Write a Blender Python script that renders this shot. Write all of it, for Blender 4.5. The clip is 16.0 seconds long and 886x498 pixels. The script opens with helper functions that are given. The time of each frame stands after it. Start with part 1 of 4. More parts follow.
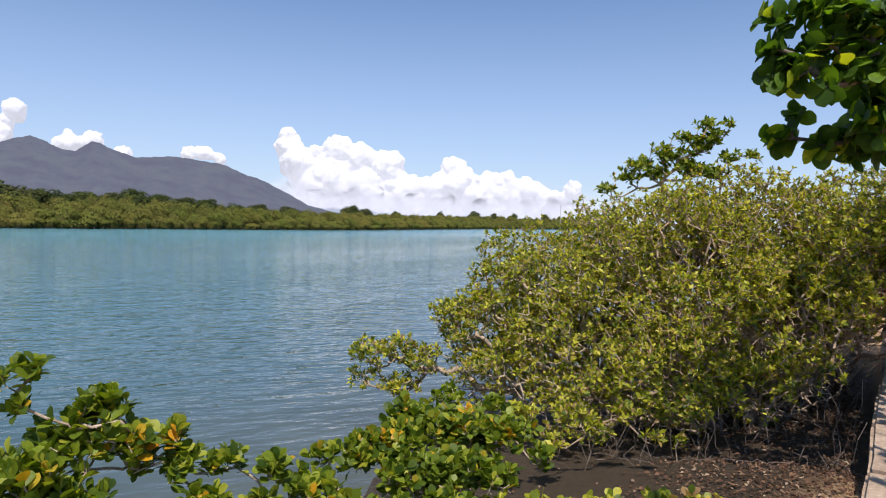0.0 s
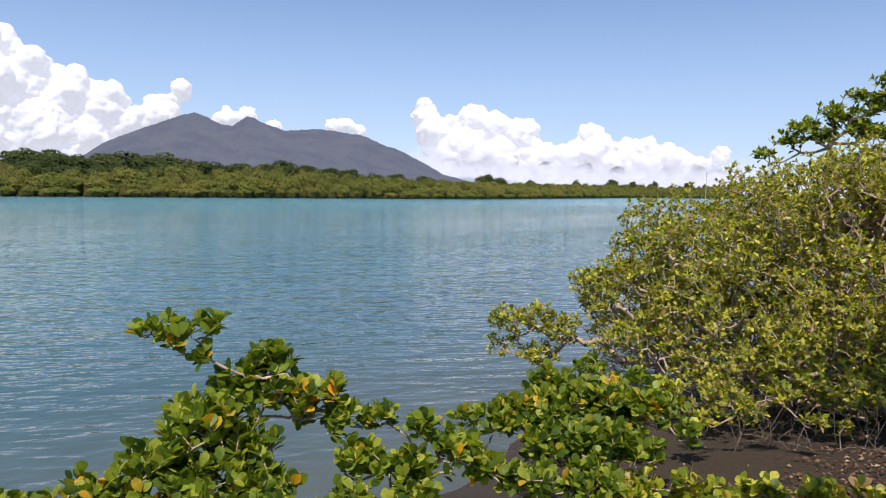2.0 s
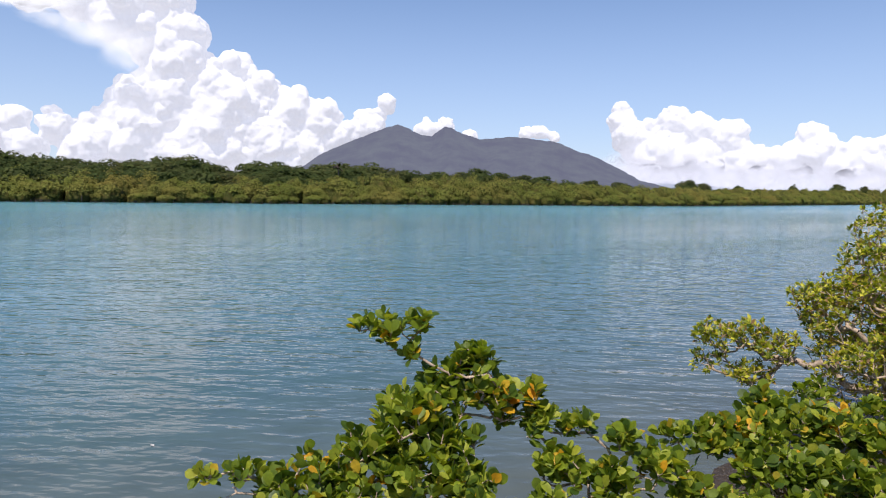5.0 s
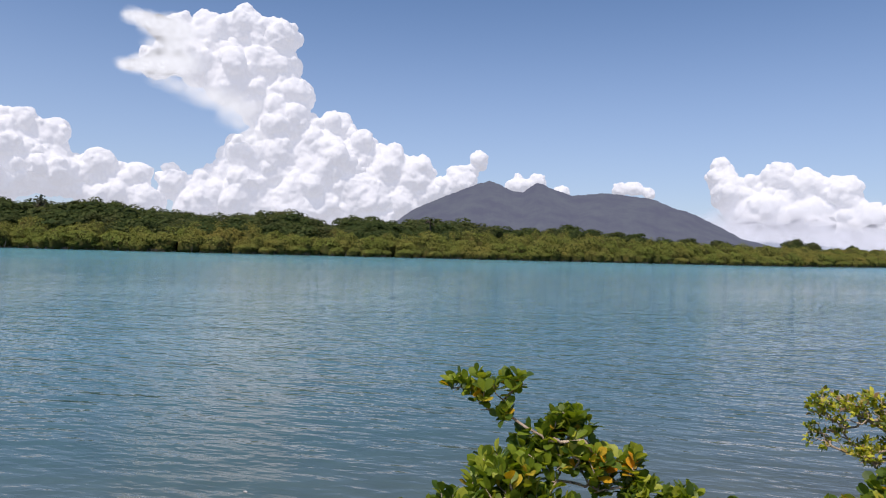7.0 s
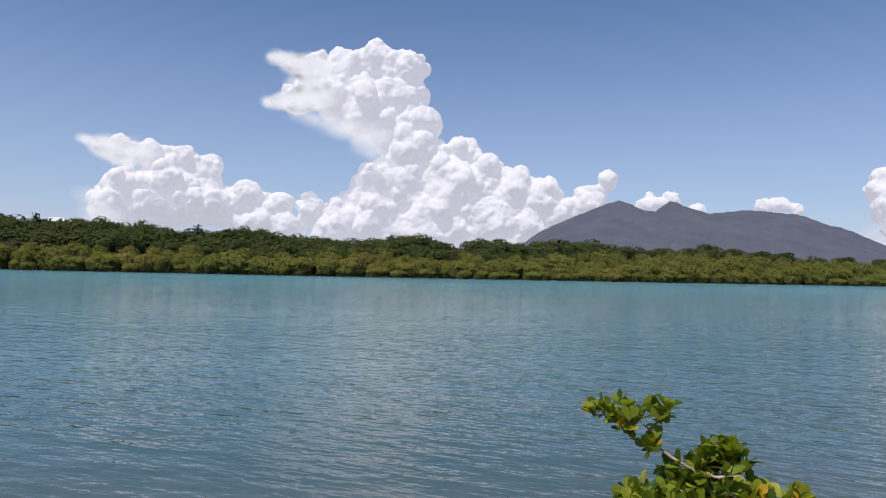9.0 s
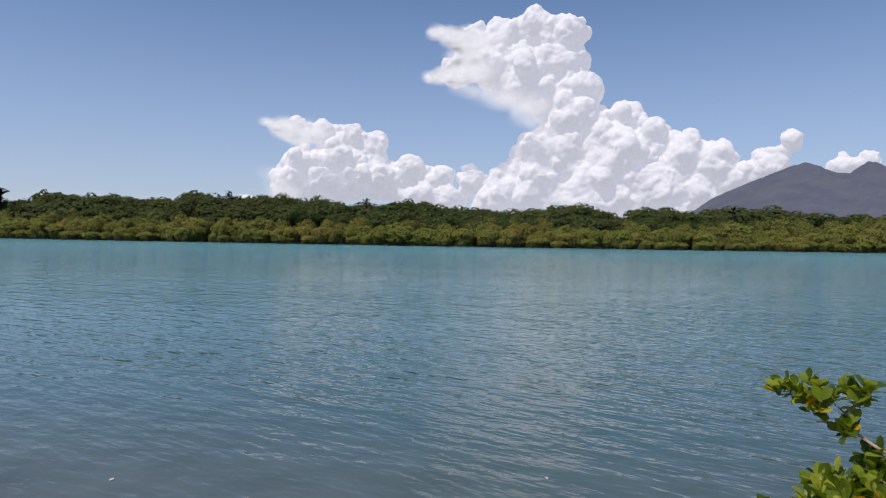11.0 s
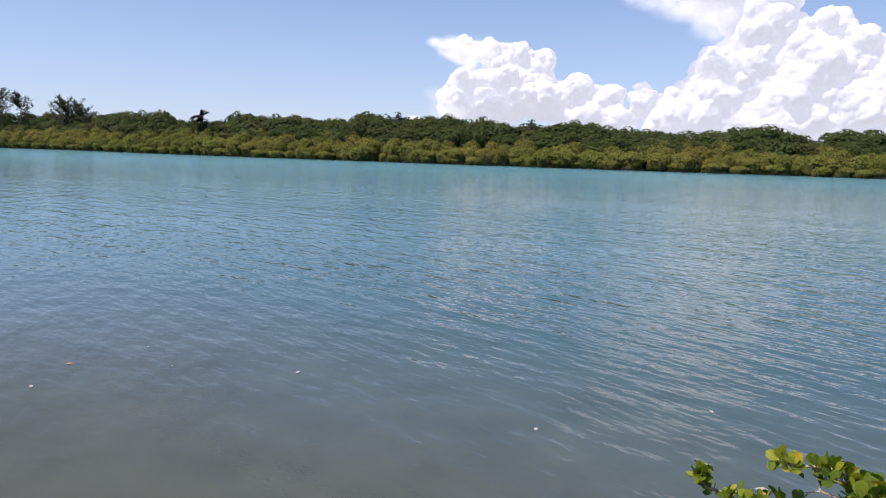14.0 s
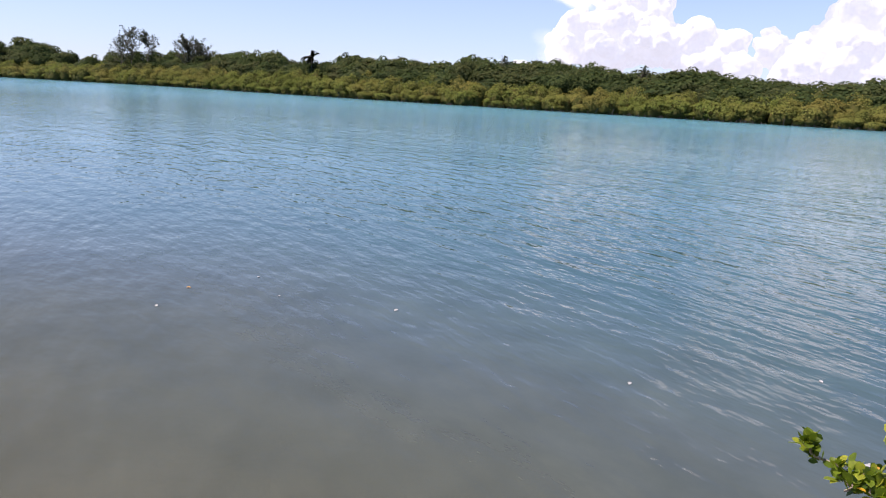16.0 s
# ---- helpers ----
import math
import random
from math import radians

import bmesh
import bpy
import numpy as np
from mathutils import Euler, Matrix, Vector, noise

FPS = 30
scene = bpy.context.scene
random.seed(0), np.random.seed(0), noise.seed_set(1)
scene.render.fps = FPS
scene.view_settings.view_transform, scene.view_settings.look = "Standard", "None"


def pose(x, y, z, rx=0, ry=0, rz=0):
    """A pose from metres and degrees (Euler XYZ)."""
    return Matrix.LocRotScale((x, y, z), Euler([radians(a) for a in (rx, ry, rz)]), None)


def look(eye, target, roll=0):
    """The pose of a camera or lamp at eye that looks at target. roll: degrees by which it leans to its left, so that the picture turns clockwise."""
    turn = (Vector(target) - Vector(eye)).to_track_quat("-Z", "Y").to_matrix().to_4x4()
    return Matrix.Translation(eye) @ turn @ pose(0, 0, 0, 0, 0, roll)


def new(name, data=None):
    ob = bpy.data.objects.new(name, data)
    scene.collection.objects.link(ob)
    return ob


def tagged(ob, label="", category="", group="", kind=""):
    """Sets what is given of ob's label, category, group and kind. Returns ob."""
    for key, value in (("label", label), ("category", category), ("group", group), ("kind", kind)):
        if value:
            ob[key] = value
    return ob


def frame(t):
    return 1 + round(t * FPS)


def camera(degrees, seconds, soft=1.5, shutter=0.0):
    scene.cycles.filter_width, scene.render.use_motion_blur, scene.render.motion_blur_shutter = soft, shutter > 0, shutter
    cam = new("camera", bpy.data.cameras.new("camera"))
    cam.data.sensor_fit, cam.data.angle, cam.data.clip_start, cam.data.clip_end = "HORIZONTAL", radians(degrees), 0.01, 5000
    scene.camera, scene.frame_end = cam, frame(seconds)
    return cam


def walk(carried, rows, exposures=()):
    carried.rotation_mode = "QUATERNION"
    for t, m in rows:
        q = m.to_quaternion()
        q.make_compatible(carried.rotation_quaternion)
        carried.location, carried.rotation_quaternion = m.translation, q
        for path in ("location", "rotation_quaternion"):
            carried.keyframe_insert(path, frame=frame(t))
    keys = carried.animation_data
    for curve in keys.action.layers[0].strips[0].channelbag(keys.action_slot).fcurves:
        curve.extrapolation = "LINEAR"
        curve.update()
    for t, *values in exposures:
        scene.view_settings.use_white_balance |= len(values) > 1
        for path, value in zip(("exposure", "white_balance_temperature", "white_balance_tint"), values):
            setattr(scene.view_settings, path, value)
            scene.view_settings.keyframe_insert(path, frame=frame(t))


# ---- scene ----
# ---- camera and walk ----
EYE = 2.4
cam = camera(67.18, 16.0, soft=1.15)
ROWS = [
    (0.0, -0.000, 0.000, -0.000, 0.06, -2.23, -1.50),
    (0.5, -0.010, -0.029, -0.001, 2.16, -3.23, -1.71),
    (1.0, -0.004, -0.036, 0.003, 4.04, -4.25, -1.10),
    (1.5, -0.019, -0.042, -0.008, 6.50, -4.68, -1.10),
    (2.0, -0.055, -0.012, -0.006, 11.52, -5.17, -1.33),
    (2.5, -0.063, -0.017, -0.011, 15.96, -6.10, -1.24),
    (3.0, -0.070, -0.038, -0.023, 18.16, -7.45, -1.39),
    (3.5, -0.078, -0.043, -0.022, 21.03, -8.27, -1.36),
    (4.0, -0.079, -0.045, -0.014, 23.77, -7.01, -1.03),
    (4.2, -0.082, -0.047, -0.012, 24.75, -6.66, -1.02),
    (6.3, -0.107, -0.057, -0.008, 32.25, -1.46, -1.15),
    (6.5, -0.110, -0.059, -0.007, 33.08, -1.05, -1.20),
    (7.0, -0.115, -0.060, -0.001, 35.62, -0.39, -1.88),
    (7.5, -0.136, -0.070, -0.005, 38.79, -0.24, -1.86),
    (8.0, -0.142, -0.072, -0.000, 41.79, 0.44, -1.65),
    (8.2, -0.145, -0.074, 0.000, 42.75, 0.76, -1.60),
    (10.3, -0.173, -0.099, -0.006, 54.75, 0.05, -0.85),
    (10.5, -0.177, -0.101, -0.007, 56.43, -0.27, -0.82),
    (11.0, -0.167, -0.095, -0.007, 60.18, -1.53, -0.81),
    (11.5, -0.170, -0.099, -0.006, 63.14, -3.11, -1.00),
    (12.0, -0.170, -0.103, -0.017, 64.97, -4.29, -1.18),
    (12.5, -0.180, -0.110, -0.015, 66.64, -5.75, -1.53),
    (13.0, -0.176, -0.107, -0.019, 69.20, -6.27, -1.53),
    (13.5, -0.181, -0.111, -0.016, 72.05, -7.55, -1.44),
    (14.0, -0.182, -0.118, -0.024, 74.12, -8.46, -1.48),
    (14.5, -0.184, -0.121, -0.025, 76.17, -9.10, -2.11),
    (15.0, -0.177, -0.124, -0.041, 78.75, -9.84, -2.14),
    (15.5, -0.187, -0.132, -0.035, 80.78, -11.76, -2.47),
    (16.0, -0.187, -0.136, -0.041, 82.92, -13.34, -2.78),
]
EXPOSURES = [(t, stops, 6550, tint) for t, stops, tint in ((0.0, 0.24, 16.5), (1.5, 0.26, 16.5), (3.5, 0.32, 17), (4.0, 0.32, 17.5), (6.5, 0.04, 18), (8.0, -0.05, 18), (11.0, -0.15, 18), (12.5, 0.1, 20), (14.0, 0.25, 21), (16.0, 0.5, 25))]
walk(cam, [(t, pose(x, y, EYE + z, 90 + pitch, roll, yaw)) for t, x, y, z, yaw, pitch, roll in ROWS], EXPOSURES)

# ---- world and sun ----
SUN_AZ, SUN_EL = 188.0, 61.0      # degrees: left of straight ahead, above the horizon
world = bpy.data.worlds.new("world")
scene.world = world
world.use_nodes = True
wn = world.node_tree.nodes
sky = wn.new("ShaderNodeTexSky")
sky.sky_type, sky.sun_disc = "NISHITA", False
sky.sun_elevation, sky.sun_rotation = radians(SUN_EL), radians(-SUN_AZ)
sky.altitude, sky.air_density, sky.dust_density, sky.ozone_density = 0, 0.95, 0.1, 3.0
wn["Background"].inputs["Strength"].default_value = 0.105
cast = wn.new("ShaderNodeMix")
cast.data_type, cast.blend_type = "RGBA", "MULTIPLY"
cast.inputs[0].default_value, cast.inputs[7].default_value = 1.0, (0.91, 1.02, 1.09, 1.0)
world.node_tree.links.new(sky.outputs[0], cast.inputs[6])
# pale lilac haze, thickest at the horizon
rise = wn.new("ShaderNodeSeparateXYZ")
world.node_tree.links.new(wn.new("ShaderNodeTexCoord").outputs["Generated"], rise.inputs[0])
thick = wn.new("ShaderNodeMapRange")
thick.interpolation_type = "SMOOTHSTEP"
for i, value in ((1, -0.05), (2, 0.40), (3, 0.60), (4, 0.0)):
    thick.inputs[i].default_value = value
world.node_tree.links.new(rise.outputs[2], thick.inputs[0])
haze = wn.new("ShaderNodeMix")
haze.data_type = "RGBA"
haze.inputs[7].default_value = (4.2, 5.1, 7.15, 1.0)
world.node_tree.links.new(thick.outputs[0], haze.inputs[0])
world.node_tree.links.new(cast.outputs[2], haze.inputs[6])
world.node_tree.links.new(haze.outputs[2], wn["Background"].inputs["Color"])

sun_data = bpy.data.lights.new("sun", "SUN")
sun_data.energy, sun_data.angle, sun_data.color = 4.8, radians(0.6), (1.0, 0.95, 0.87)
sun = new("sun", sun_data)
to_sun = Vector((-math.sin(radians(SUN_AZ)) * math.cos(radians(SUN_EL)), math.cos(radians(SUN_AZ)) * math.cos(radians(SUN_EL)), math.sin(radians(SUN_EL))))
sun.matrix_world = look(to_sun * 50, (0, 0, 0))


# ---- materials ----
class Nodes:
    """A short way to write a node material."""

    def __init__(self, name):
        self.material = bpy.data.materials.new(name)
        self.material.use_nodes = True
        self.tree = self.material.node_tree
        self.tree.nodes.clear()
        self.out = self.tree.nodes.new("ShaderNodeOutputMaterial")

    def add(self, kind, ins=None, **settings):
        node = self.tree.nodes.new("ShaderNode" + kind)
        if "data_type" in settings:
            node.data_type = settings["data_type"]
        if "blend_type" in settings:
            node.blend_type = settings["blend_type"]
        if "operation" in settings:
            node.operation = settings["operation"]
        if "attribute_name" in settings:
            node.attribute_name = settings["attribute_name"]
        if "vector_type" in settings:
            node.vector_type = settings["vector_type"]
        if "convert_from" in settings:
            node.convert_from = settings["convert_from"]
        if "convert_to" in settings:
            node.convert_to = settings["convert_to"]
        for key, value in (ins or {}).items():
            self.put(node, key, value)
        return node

    def put(self, node, key, value):
        socket = node.inputs[key]
        if isinstance(value, bpy.types.Node):
            self.tree.links.new(value.outputs[0], socket)
        elif isinstance(value, bpy.types.NodeSocket):
            self.tree.links.new(value, socket)
        else:
            socket.default_value = (*value, 1.0) if isinstance(value, tuple) and len(value) == 3 and socket.type == "RGBA" else value

    def math(self, op, a, b=0.0):
        return self.add("Math", {0: a, 1: b}, operation=op)

    def ramp(self, fac, stops):
        node = self.add("ValToRGB", {0: fac})
        els = node.color_ramp.elements
        while len(els) < len(stops):
            els.new(0.5)
        for el, (at, col) in zip(els, stops):
            el.position, el.color = at, (*col, 1.0)
        return node

    def noise(self, vec, scale, detail=4.0, rough=0.55):
        return self.add("TexNoise", {"Vector": vec, "Scale": scale, "Detail": detail, "Roughness": rough})

    def mix(self, fac, a, b, blend="MIX"):
        node = self.add("Mix", data_type="RGBA", blend_type=blend)
        self.put(node, 0, fac), self.put(node, 6, a), self.put(node, 7, b)
        return node.outputs[2]

    def done(self, shader):
        self.tree.links.new(shader.outputs[0], self.out.inputs["Surface"])
        return self.material


def leaf_material(name, stops, gloss=0.48, through_light=0.42):
    k = Nodes(name)
    rnd = k.math("FRACT", k.math("ADD", k.add("NewGeometry").outputs["Random Per Island"], k.add("ObjectInfo").outputs["Random"]))
    pos = k.add("TexCoord").outputs["Object"]
    col = k.ramp(rnd, stops).outputs[0]
    blotch = k.noise(pos, 60.0, 3.0)
    col = k.mix(0.5, col, k.ramp(blotch, [(0.3, (0.6, 0.56, 0.42)), (0.7, (1.35, 1.3, 1.05))]).outputs[0], "MULTIPLY")
    bump = k.add("Bump", {"Height": k.noise(pos, 140.0, 2.0), "Strength": 0.25, "Distance": 0.003})
    face = k.add("BsdfPrincipled", {"Base Color": col, "Roughness": gloss, "Specular IOR Level": 0.35, "Normal": bump})
    lit = k.add("BsdfTranslucent", {"Color": k.mix(1.0, col, (1.5, 1.5, 0.55), "MULTIPLY"), "Normal": bump})
    return k.done(k.add("MixShader", {0: through_light, 1: face, 2: lit}))


def bark_material(name, dark, light, scale=30.0):
    k = Nodes(name)
    pos = k.add("TexCoord").outputs["Object"]
    fine, broad = k.noise(pos, scale, 6.0, 0.7), k.noise(pos, scale / 9, 3.0)
    col = k.ramp(fine, [(0.3, dark), (0.7, light)]).outputs[0]
    col = k.mix(0.5, col, k.ramp(broad, [(0.35, (0.5, 0.48, 0.45)), (0.65, (1.2, 1.2, 1.2))]).outputs[0], "MULTIPLY")
    bump = k.add("Bump", {"Height": fine, "Strength": 0.6, "Distance": 0.01})
    return k.done(k.add("BsdfPrincipled", {"Base Color": col, "Roughness": 0.85, "Normal": bump}))


M_LEAF = leaf_material("shore_leaf", [(0.0, (0.04, 0.085, 0.012)), (0.3, (0.11, 0.165, 0.015)), (0.65, (0.185, 0.255, 0.02)), (0.96, (0.38, 0.40, 0.05)), (0.992, (0.60, 0.32, 0.02)), (1.0, (0.62, 0.33, 0.02))])
M_LEAF_YELLOW = leaf_material("yellowed_leaf", [(0.0, (0.52, 0.20, 0.015)), (0.5, (0.66, 0.36, 0.02)), (1.0, (0.60, 0.44, 0.05))])
M_LEAF_OLIVE = leaf_material("mangrove_leaf", [(0.0, (0.05, 0.095, 0.012)), (0.25, (0.15, 0.195, 0.018)), (0.55, (0.34, 0.36, 0.022)), (0.86, (0.62, 0.58, 0.08)), (0.94, (0.34, 0.22, 0.10)), (1.0, (0.24, 0.15, 0.08))])
M_LEAF_OVER = leaf_material("broad_leaf", [(0.0, (0.035, 0.085, 0.010)), (0.6, (0.075, 0.16, 0.014)), (0.88, (0.15, 0.27, 0.02)), (1.0, (0.42, 0.48, 0.03))], 0.5, 0.5)
M_BARK = bark_material("grey_bark", (0.20, 0.14, 0.09), (0.56, 0.45, 0.34))
M_BARK_BROWN = bark_material("brown_bark", (0.15, 0.095, 0.06), (0.52, 0.39, 0.28))
# far roots, with the shade at the belt's foot put into their colour
M_ROOT_SHADE = bark_material("shade_dark_root", (0.02, 0.016, 0.013), (0.06, 0.05, 0.04))
M_BARK_DARK = bark_material("dark_bark", (0.06, 0.045, 0.035), (0.20, 0.16, 0.13))


def far_leaf_material(name, a, b, c, patch):
    k = Nodes(name)
    geo = k.add("NewGeometry")
    col = k.ramp(geo.outputs["Random Per Island"], [(0.0, a), (0.5, b), (1.0, c)]).outputs[0]
    broad = k.noise(geo.outputs["Position"], patch, 3.0, 0.6)
    col = k.mix(0.75, col, k.ramp(broad, [(0.28, (0.42, 0.52, 0.42)), (0.43, (0.85, 1.0, 0.85)), (0.57, (1.05, 1.0, 1.0)), (0.72, (1.4, 1.05, 1.15))]).outputs[0], "MULTIPLY")
    out = k.add("VectorTransform", {0: k.add("Attribute", attribute_name="outward").outputs["Vector"]}, vector_type="NORMAL", convert_from="OBJECT", convert_to="WORLD")
    soft = k.add("VectorMath", {0: out}, operation="SCALE")
    soft.inputs["Scale"].default_value = 2.0
    normal = k.add("VectorMath", {0: k.add("VectorMath", {0: soft, 1: geo.outputs["Normal"]}, operation="ADD")}, operation="NORMALIZE")
    face = k.add("BsdfPrincipled", {"Base Color": col, "Roughness": 0.7, "Specular IOR Level": 0.08, "Normal": normal})
    lit = k.add("BsdfTranslucent", {"Color": col, "Normal": normal})
    return k.done(k.add("MixShader", {0: 0.5, 1: face, 2: lit}))


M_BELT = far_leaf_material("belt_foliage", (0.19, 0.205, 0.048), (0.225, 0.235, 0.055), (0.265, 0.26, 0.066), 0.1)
# darker copy of the belt colour, for the shade in its gaps
M_GAP_SHADE = far_leaf_material("gap_shade_foliage", (0.09, 0.095, 0.026), (0.11, 0.11, 0.03), (0.125, 0.12, 0.034), 1.5)
M_WOOD = far_leaf_material("woodland_foliage", (0.05, 0.068, 0.026), (0.075, 0.098, 0.033), (0.12, 0.132, 0.045), 0.12)
M_PALM = far_leaf_material("palm_foliage", (0.03, 0.045, 0.015), (0.045, 0.06, 0.02), (0.06, 0.075, 0.025), 0.5)
M_NEEDLE = far_leaf_material("needle_foliage", (0.08, 0.09, 0.06), (0.11, 0.12, 0.08), (0.15, 0.15, 0.11), 0.5)


def ground_material():
    k = Nodes("bank_ground")
    pos = k.add("TexCoord").outputs["Object"]
    z = k.add("SeparateXYZ", {0: pos})
    fine, mid = k.noise(pos, 22.0, 8.0, 0.7), k.noise(pos, 1.6, 5.0)
    sand = k.ramp(fine, [(0.3, (0.36, 0.21, 0.10)), (0.7, (0.56, 0.37, 0.20))]).outputs[0]
    mud = k.ramp(fine, [(0.3, (0.028, 0.017, 0.006)), (0.7, (0.062, 0.038, 0.015))]).outputs[0]
    height = k.math("ADD", z.outputs[2], k.math("MULTIPLY", k.math("SUBTRACT", mid, 0.5), 0.14))
    dry = k.ramp(height, [(0.74, (0, 0, 0)), (0.86, (1, 1, 1))])
    col = k.mix(dry.outputs[0], mud, sand)
    land = k.add("MapRange", {0: z.outputs[1], 1: 60.0, 2: 90.0})
    col = k.mix(land.outputs[0], col, k.ramp(mid, [(0.3, (0.03, 0.028, 0.014)), (0.7, (0.055, 0.05, 0.024))]).outputs[0])
    wet = k.add("MapRange", {0: z.outputs[2], 1: 0.05, 2: 0.45, 3: 0.6, 4: 0.9})
    bump = k.add("Bump", {"Height": k.noise(pos, 14.0, 9.0, 0.75), "Strength": 0.8, "Distance": 0.066})
    return k.done(k.add("BsdfPrincipled", {"Base Color": col, "Roughness": wet.outputs[0], "Normal": bump}))


M_GROUND = ground_material()


def water_material():
    k = Nodes("river_water")
    pos = k.add("TexCoord").outputs["Object"]
    axis = k.add("SeparateXYZ", {0: pos})
    u, n = axis.outputs[0], axis.outputs[1]
    broad = k.noise(pos, 0.22, 3.0)
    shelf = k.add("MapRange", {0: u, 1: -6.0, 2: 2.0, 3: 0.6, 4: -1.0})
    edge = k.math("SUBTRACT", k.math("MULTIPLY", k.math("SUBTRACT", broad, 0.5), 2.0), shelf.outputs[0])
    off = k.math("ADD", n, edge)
    # brown shallows are sediment; beyond, reflected sky is put into the body colour
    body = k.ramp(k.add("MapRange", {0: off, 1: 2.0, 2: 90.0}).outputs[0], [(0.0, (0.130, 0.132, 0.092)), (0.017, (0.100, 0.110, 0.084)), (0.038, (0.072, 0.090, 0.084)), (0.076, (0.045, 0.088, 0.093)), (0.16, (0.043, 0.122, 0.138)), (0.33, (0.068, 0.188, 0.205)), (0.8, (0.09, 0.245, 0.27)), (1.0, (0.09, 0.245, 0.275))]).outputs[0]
    body = k.mix(0.8, body, k.ramp(k.noise(pos, 1.3, 5.0, 0.6), [(0.3, (0.82, 0.84, 0.84)), (0.7, (1.18, 1.16, 1.14))]).outputs[0], "MULTIPLY")
    # cloud light reflected at lower u, put in as a brighter body colour
    reflection_gain = k.add("MapRange", {0: u, 1: -8.0, 2: 20.0, 3: 1.1, 4: 0.99})
    body = k.mix(1.0, body, k.add("CombineXYZ", {0: reflection_gain, 1: reflection_gain, 2: reflection_gain}), "MULTIPLY")
    # wind ripples, long along their crests, at four sizes
    heights = None
    for turn, sx, sy, amount in ((22.0, 0.22, 0.7, 0.8), (29.0, 0.85, 2.4, 1.05), (40.0, 2.2, 5.6, 0.72), (16.0, 5.0, 12.0, 0.15)):
        lay = k.add("Mapping", {"Vector": pos, "Rotation": (0.0, 0.0, radians(turn))})
        lay = k.add("Mapping", {"Vector": lay, "Scale": (sx, sy, 1.0)})
        wave = k.noise(lay, 1.0, 2.0, 0.45)
        wave = k.math("MULTIPLY", wave, amount)
        heights = wave if heights is None else k.math("ADD", heights, wave)
    calm = k.ramp(k.noise(k.add("Mapping", {"Vector": pos, "Rotation": (0.0, 0.0, radians(-12.0)), "Scale": (0.012, 0.06, 1.0)}), 1.0, 4.0, 0.6), [(0.35, (0.35, 0.35, 0.35)), (0.65, (1.0, 1.0, 1.0))]).outputs[0]
    lee = k.add("MapRange", {0: off, 1: 2.5, 2: 9.0, 3: 0.75, 4: 1.0})
    bump = k.add("Bump", {"Height": heights, "Strength": k.math("MULTIPLY", k.math("MULTIPLY", calm, lee.outputs[0]), k.add("MapRange", {0: n, 1: 40.0, 2: 75.0, 3: 0.9, 4: 1.9}).outputs[0]), "Distance": 0.066})
    chop = k.add("MapRange", {0: n, 1: 30.0, 2: 85.0, 3: 0.04, 4: 0.16})
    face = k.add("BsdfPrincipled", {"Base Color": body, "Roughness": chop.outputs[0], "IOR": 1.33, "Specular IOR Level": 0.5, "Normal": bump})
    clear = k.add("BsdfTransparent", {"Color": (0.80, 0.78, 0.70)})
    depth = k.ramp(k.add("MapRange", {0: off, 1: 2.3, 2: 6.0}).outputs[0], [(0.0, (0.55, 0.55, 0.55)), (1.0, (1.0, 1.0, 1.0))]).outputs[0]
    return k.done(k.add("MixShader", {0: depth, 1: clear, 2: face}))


M_WATER = water_material()


def mountain_material(name, rock, haze_glow, amount):
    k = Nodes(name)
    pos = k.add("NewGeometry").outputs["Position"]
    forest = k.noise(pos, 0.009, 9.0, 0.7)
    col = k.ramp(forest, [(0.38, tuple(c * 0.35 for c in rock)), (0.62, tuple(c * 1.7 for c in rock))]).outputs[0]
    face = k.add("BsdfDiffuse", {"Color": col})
    # haze in front of the slopes, put in as an even glow
    glow = k.add("Emission", {"Color": haze_glow, "Strength": 1.0})
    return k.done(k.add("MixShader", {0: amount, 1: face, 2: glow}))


M_MOUNTAIN = mountain_material("hazed_mountain_forest", (0.05, 0.065, 0.04), (0.165, 0.18, 0.265), 0.74)
M_HILL = mountain_material("hazed_hill", (0.05, 0.065, 0.05), (0.42, 0.48, 0.62), 0.9)


def cloud_material():
    k = Nodes("cloud_vapour")
    pos = k.add("NewGeometry").outputs["Position"]
    lump = k.math("ADD", k.noise(pos, 0.012, 7.0, 0.6), k.math("MULTIPLY", k.noise(pos, 0.045, 4.0, 0.6), 0.3))
    bump = k.add("Bump", {"Height": lump, "Strength": 0.3, "Distance": 36.0})
    face = k.add("BsdfDiffuse", {"Color": (0.86, 0.86, 0.85), "Normal": bump})
    # daylight scattered within the cloud, put in as an even glow
    glow = k.add("Emission", {"Color": (0.82, 0.87, 0.97), "Strength": 0.90})
    return k.done(k.add("MixShader", {0: 0.63, 1: face, 2: glow}))


M_CLOUD = cloud_material()


def vapour_material(name, tone):
    """Thin vapour: as dense as its mesh says, torn by noise; scattered daylight is put in as glow."""
    k = Nodes(name)
    pos = k.add("NewGeometry").outputs["Position"]
    dense = k.add("Attribute", attribute_name="dense").outputs["Fac"]
    torn = k.ramp(k.noise(pos, 0.011, 5.0, 0.6), [(0.34, (0.35, 0.35, 0.35)), (0.62, (1.0, 1.0, 1.0))]).outputs[0]
    face = k.add("BsdfDiffuse", {"Color": (0.8, 0.8, 0.8)})
    glow = k.add("Emission", {"Color": tone, "Strength": 1.0})
    body = k.add("MixShader", {0: 0.94, 1: face, 2: glow})
    return k.done(k.add("MixShader", {0: k.math("MULTIPLY", dense, torn), 1: k.add("BsdfTransparent"), 2: body}))


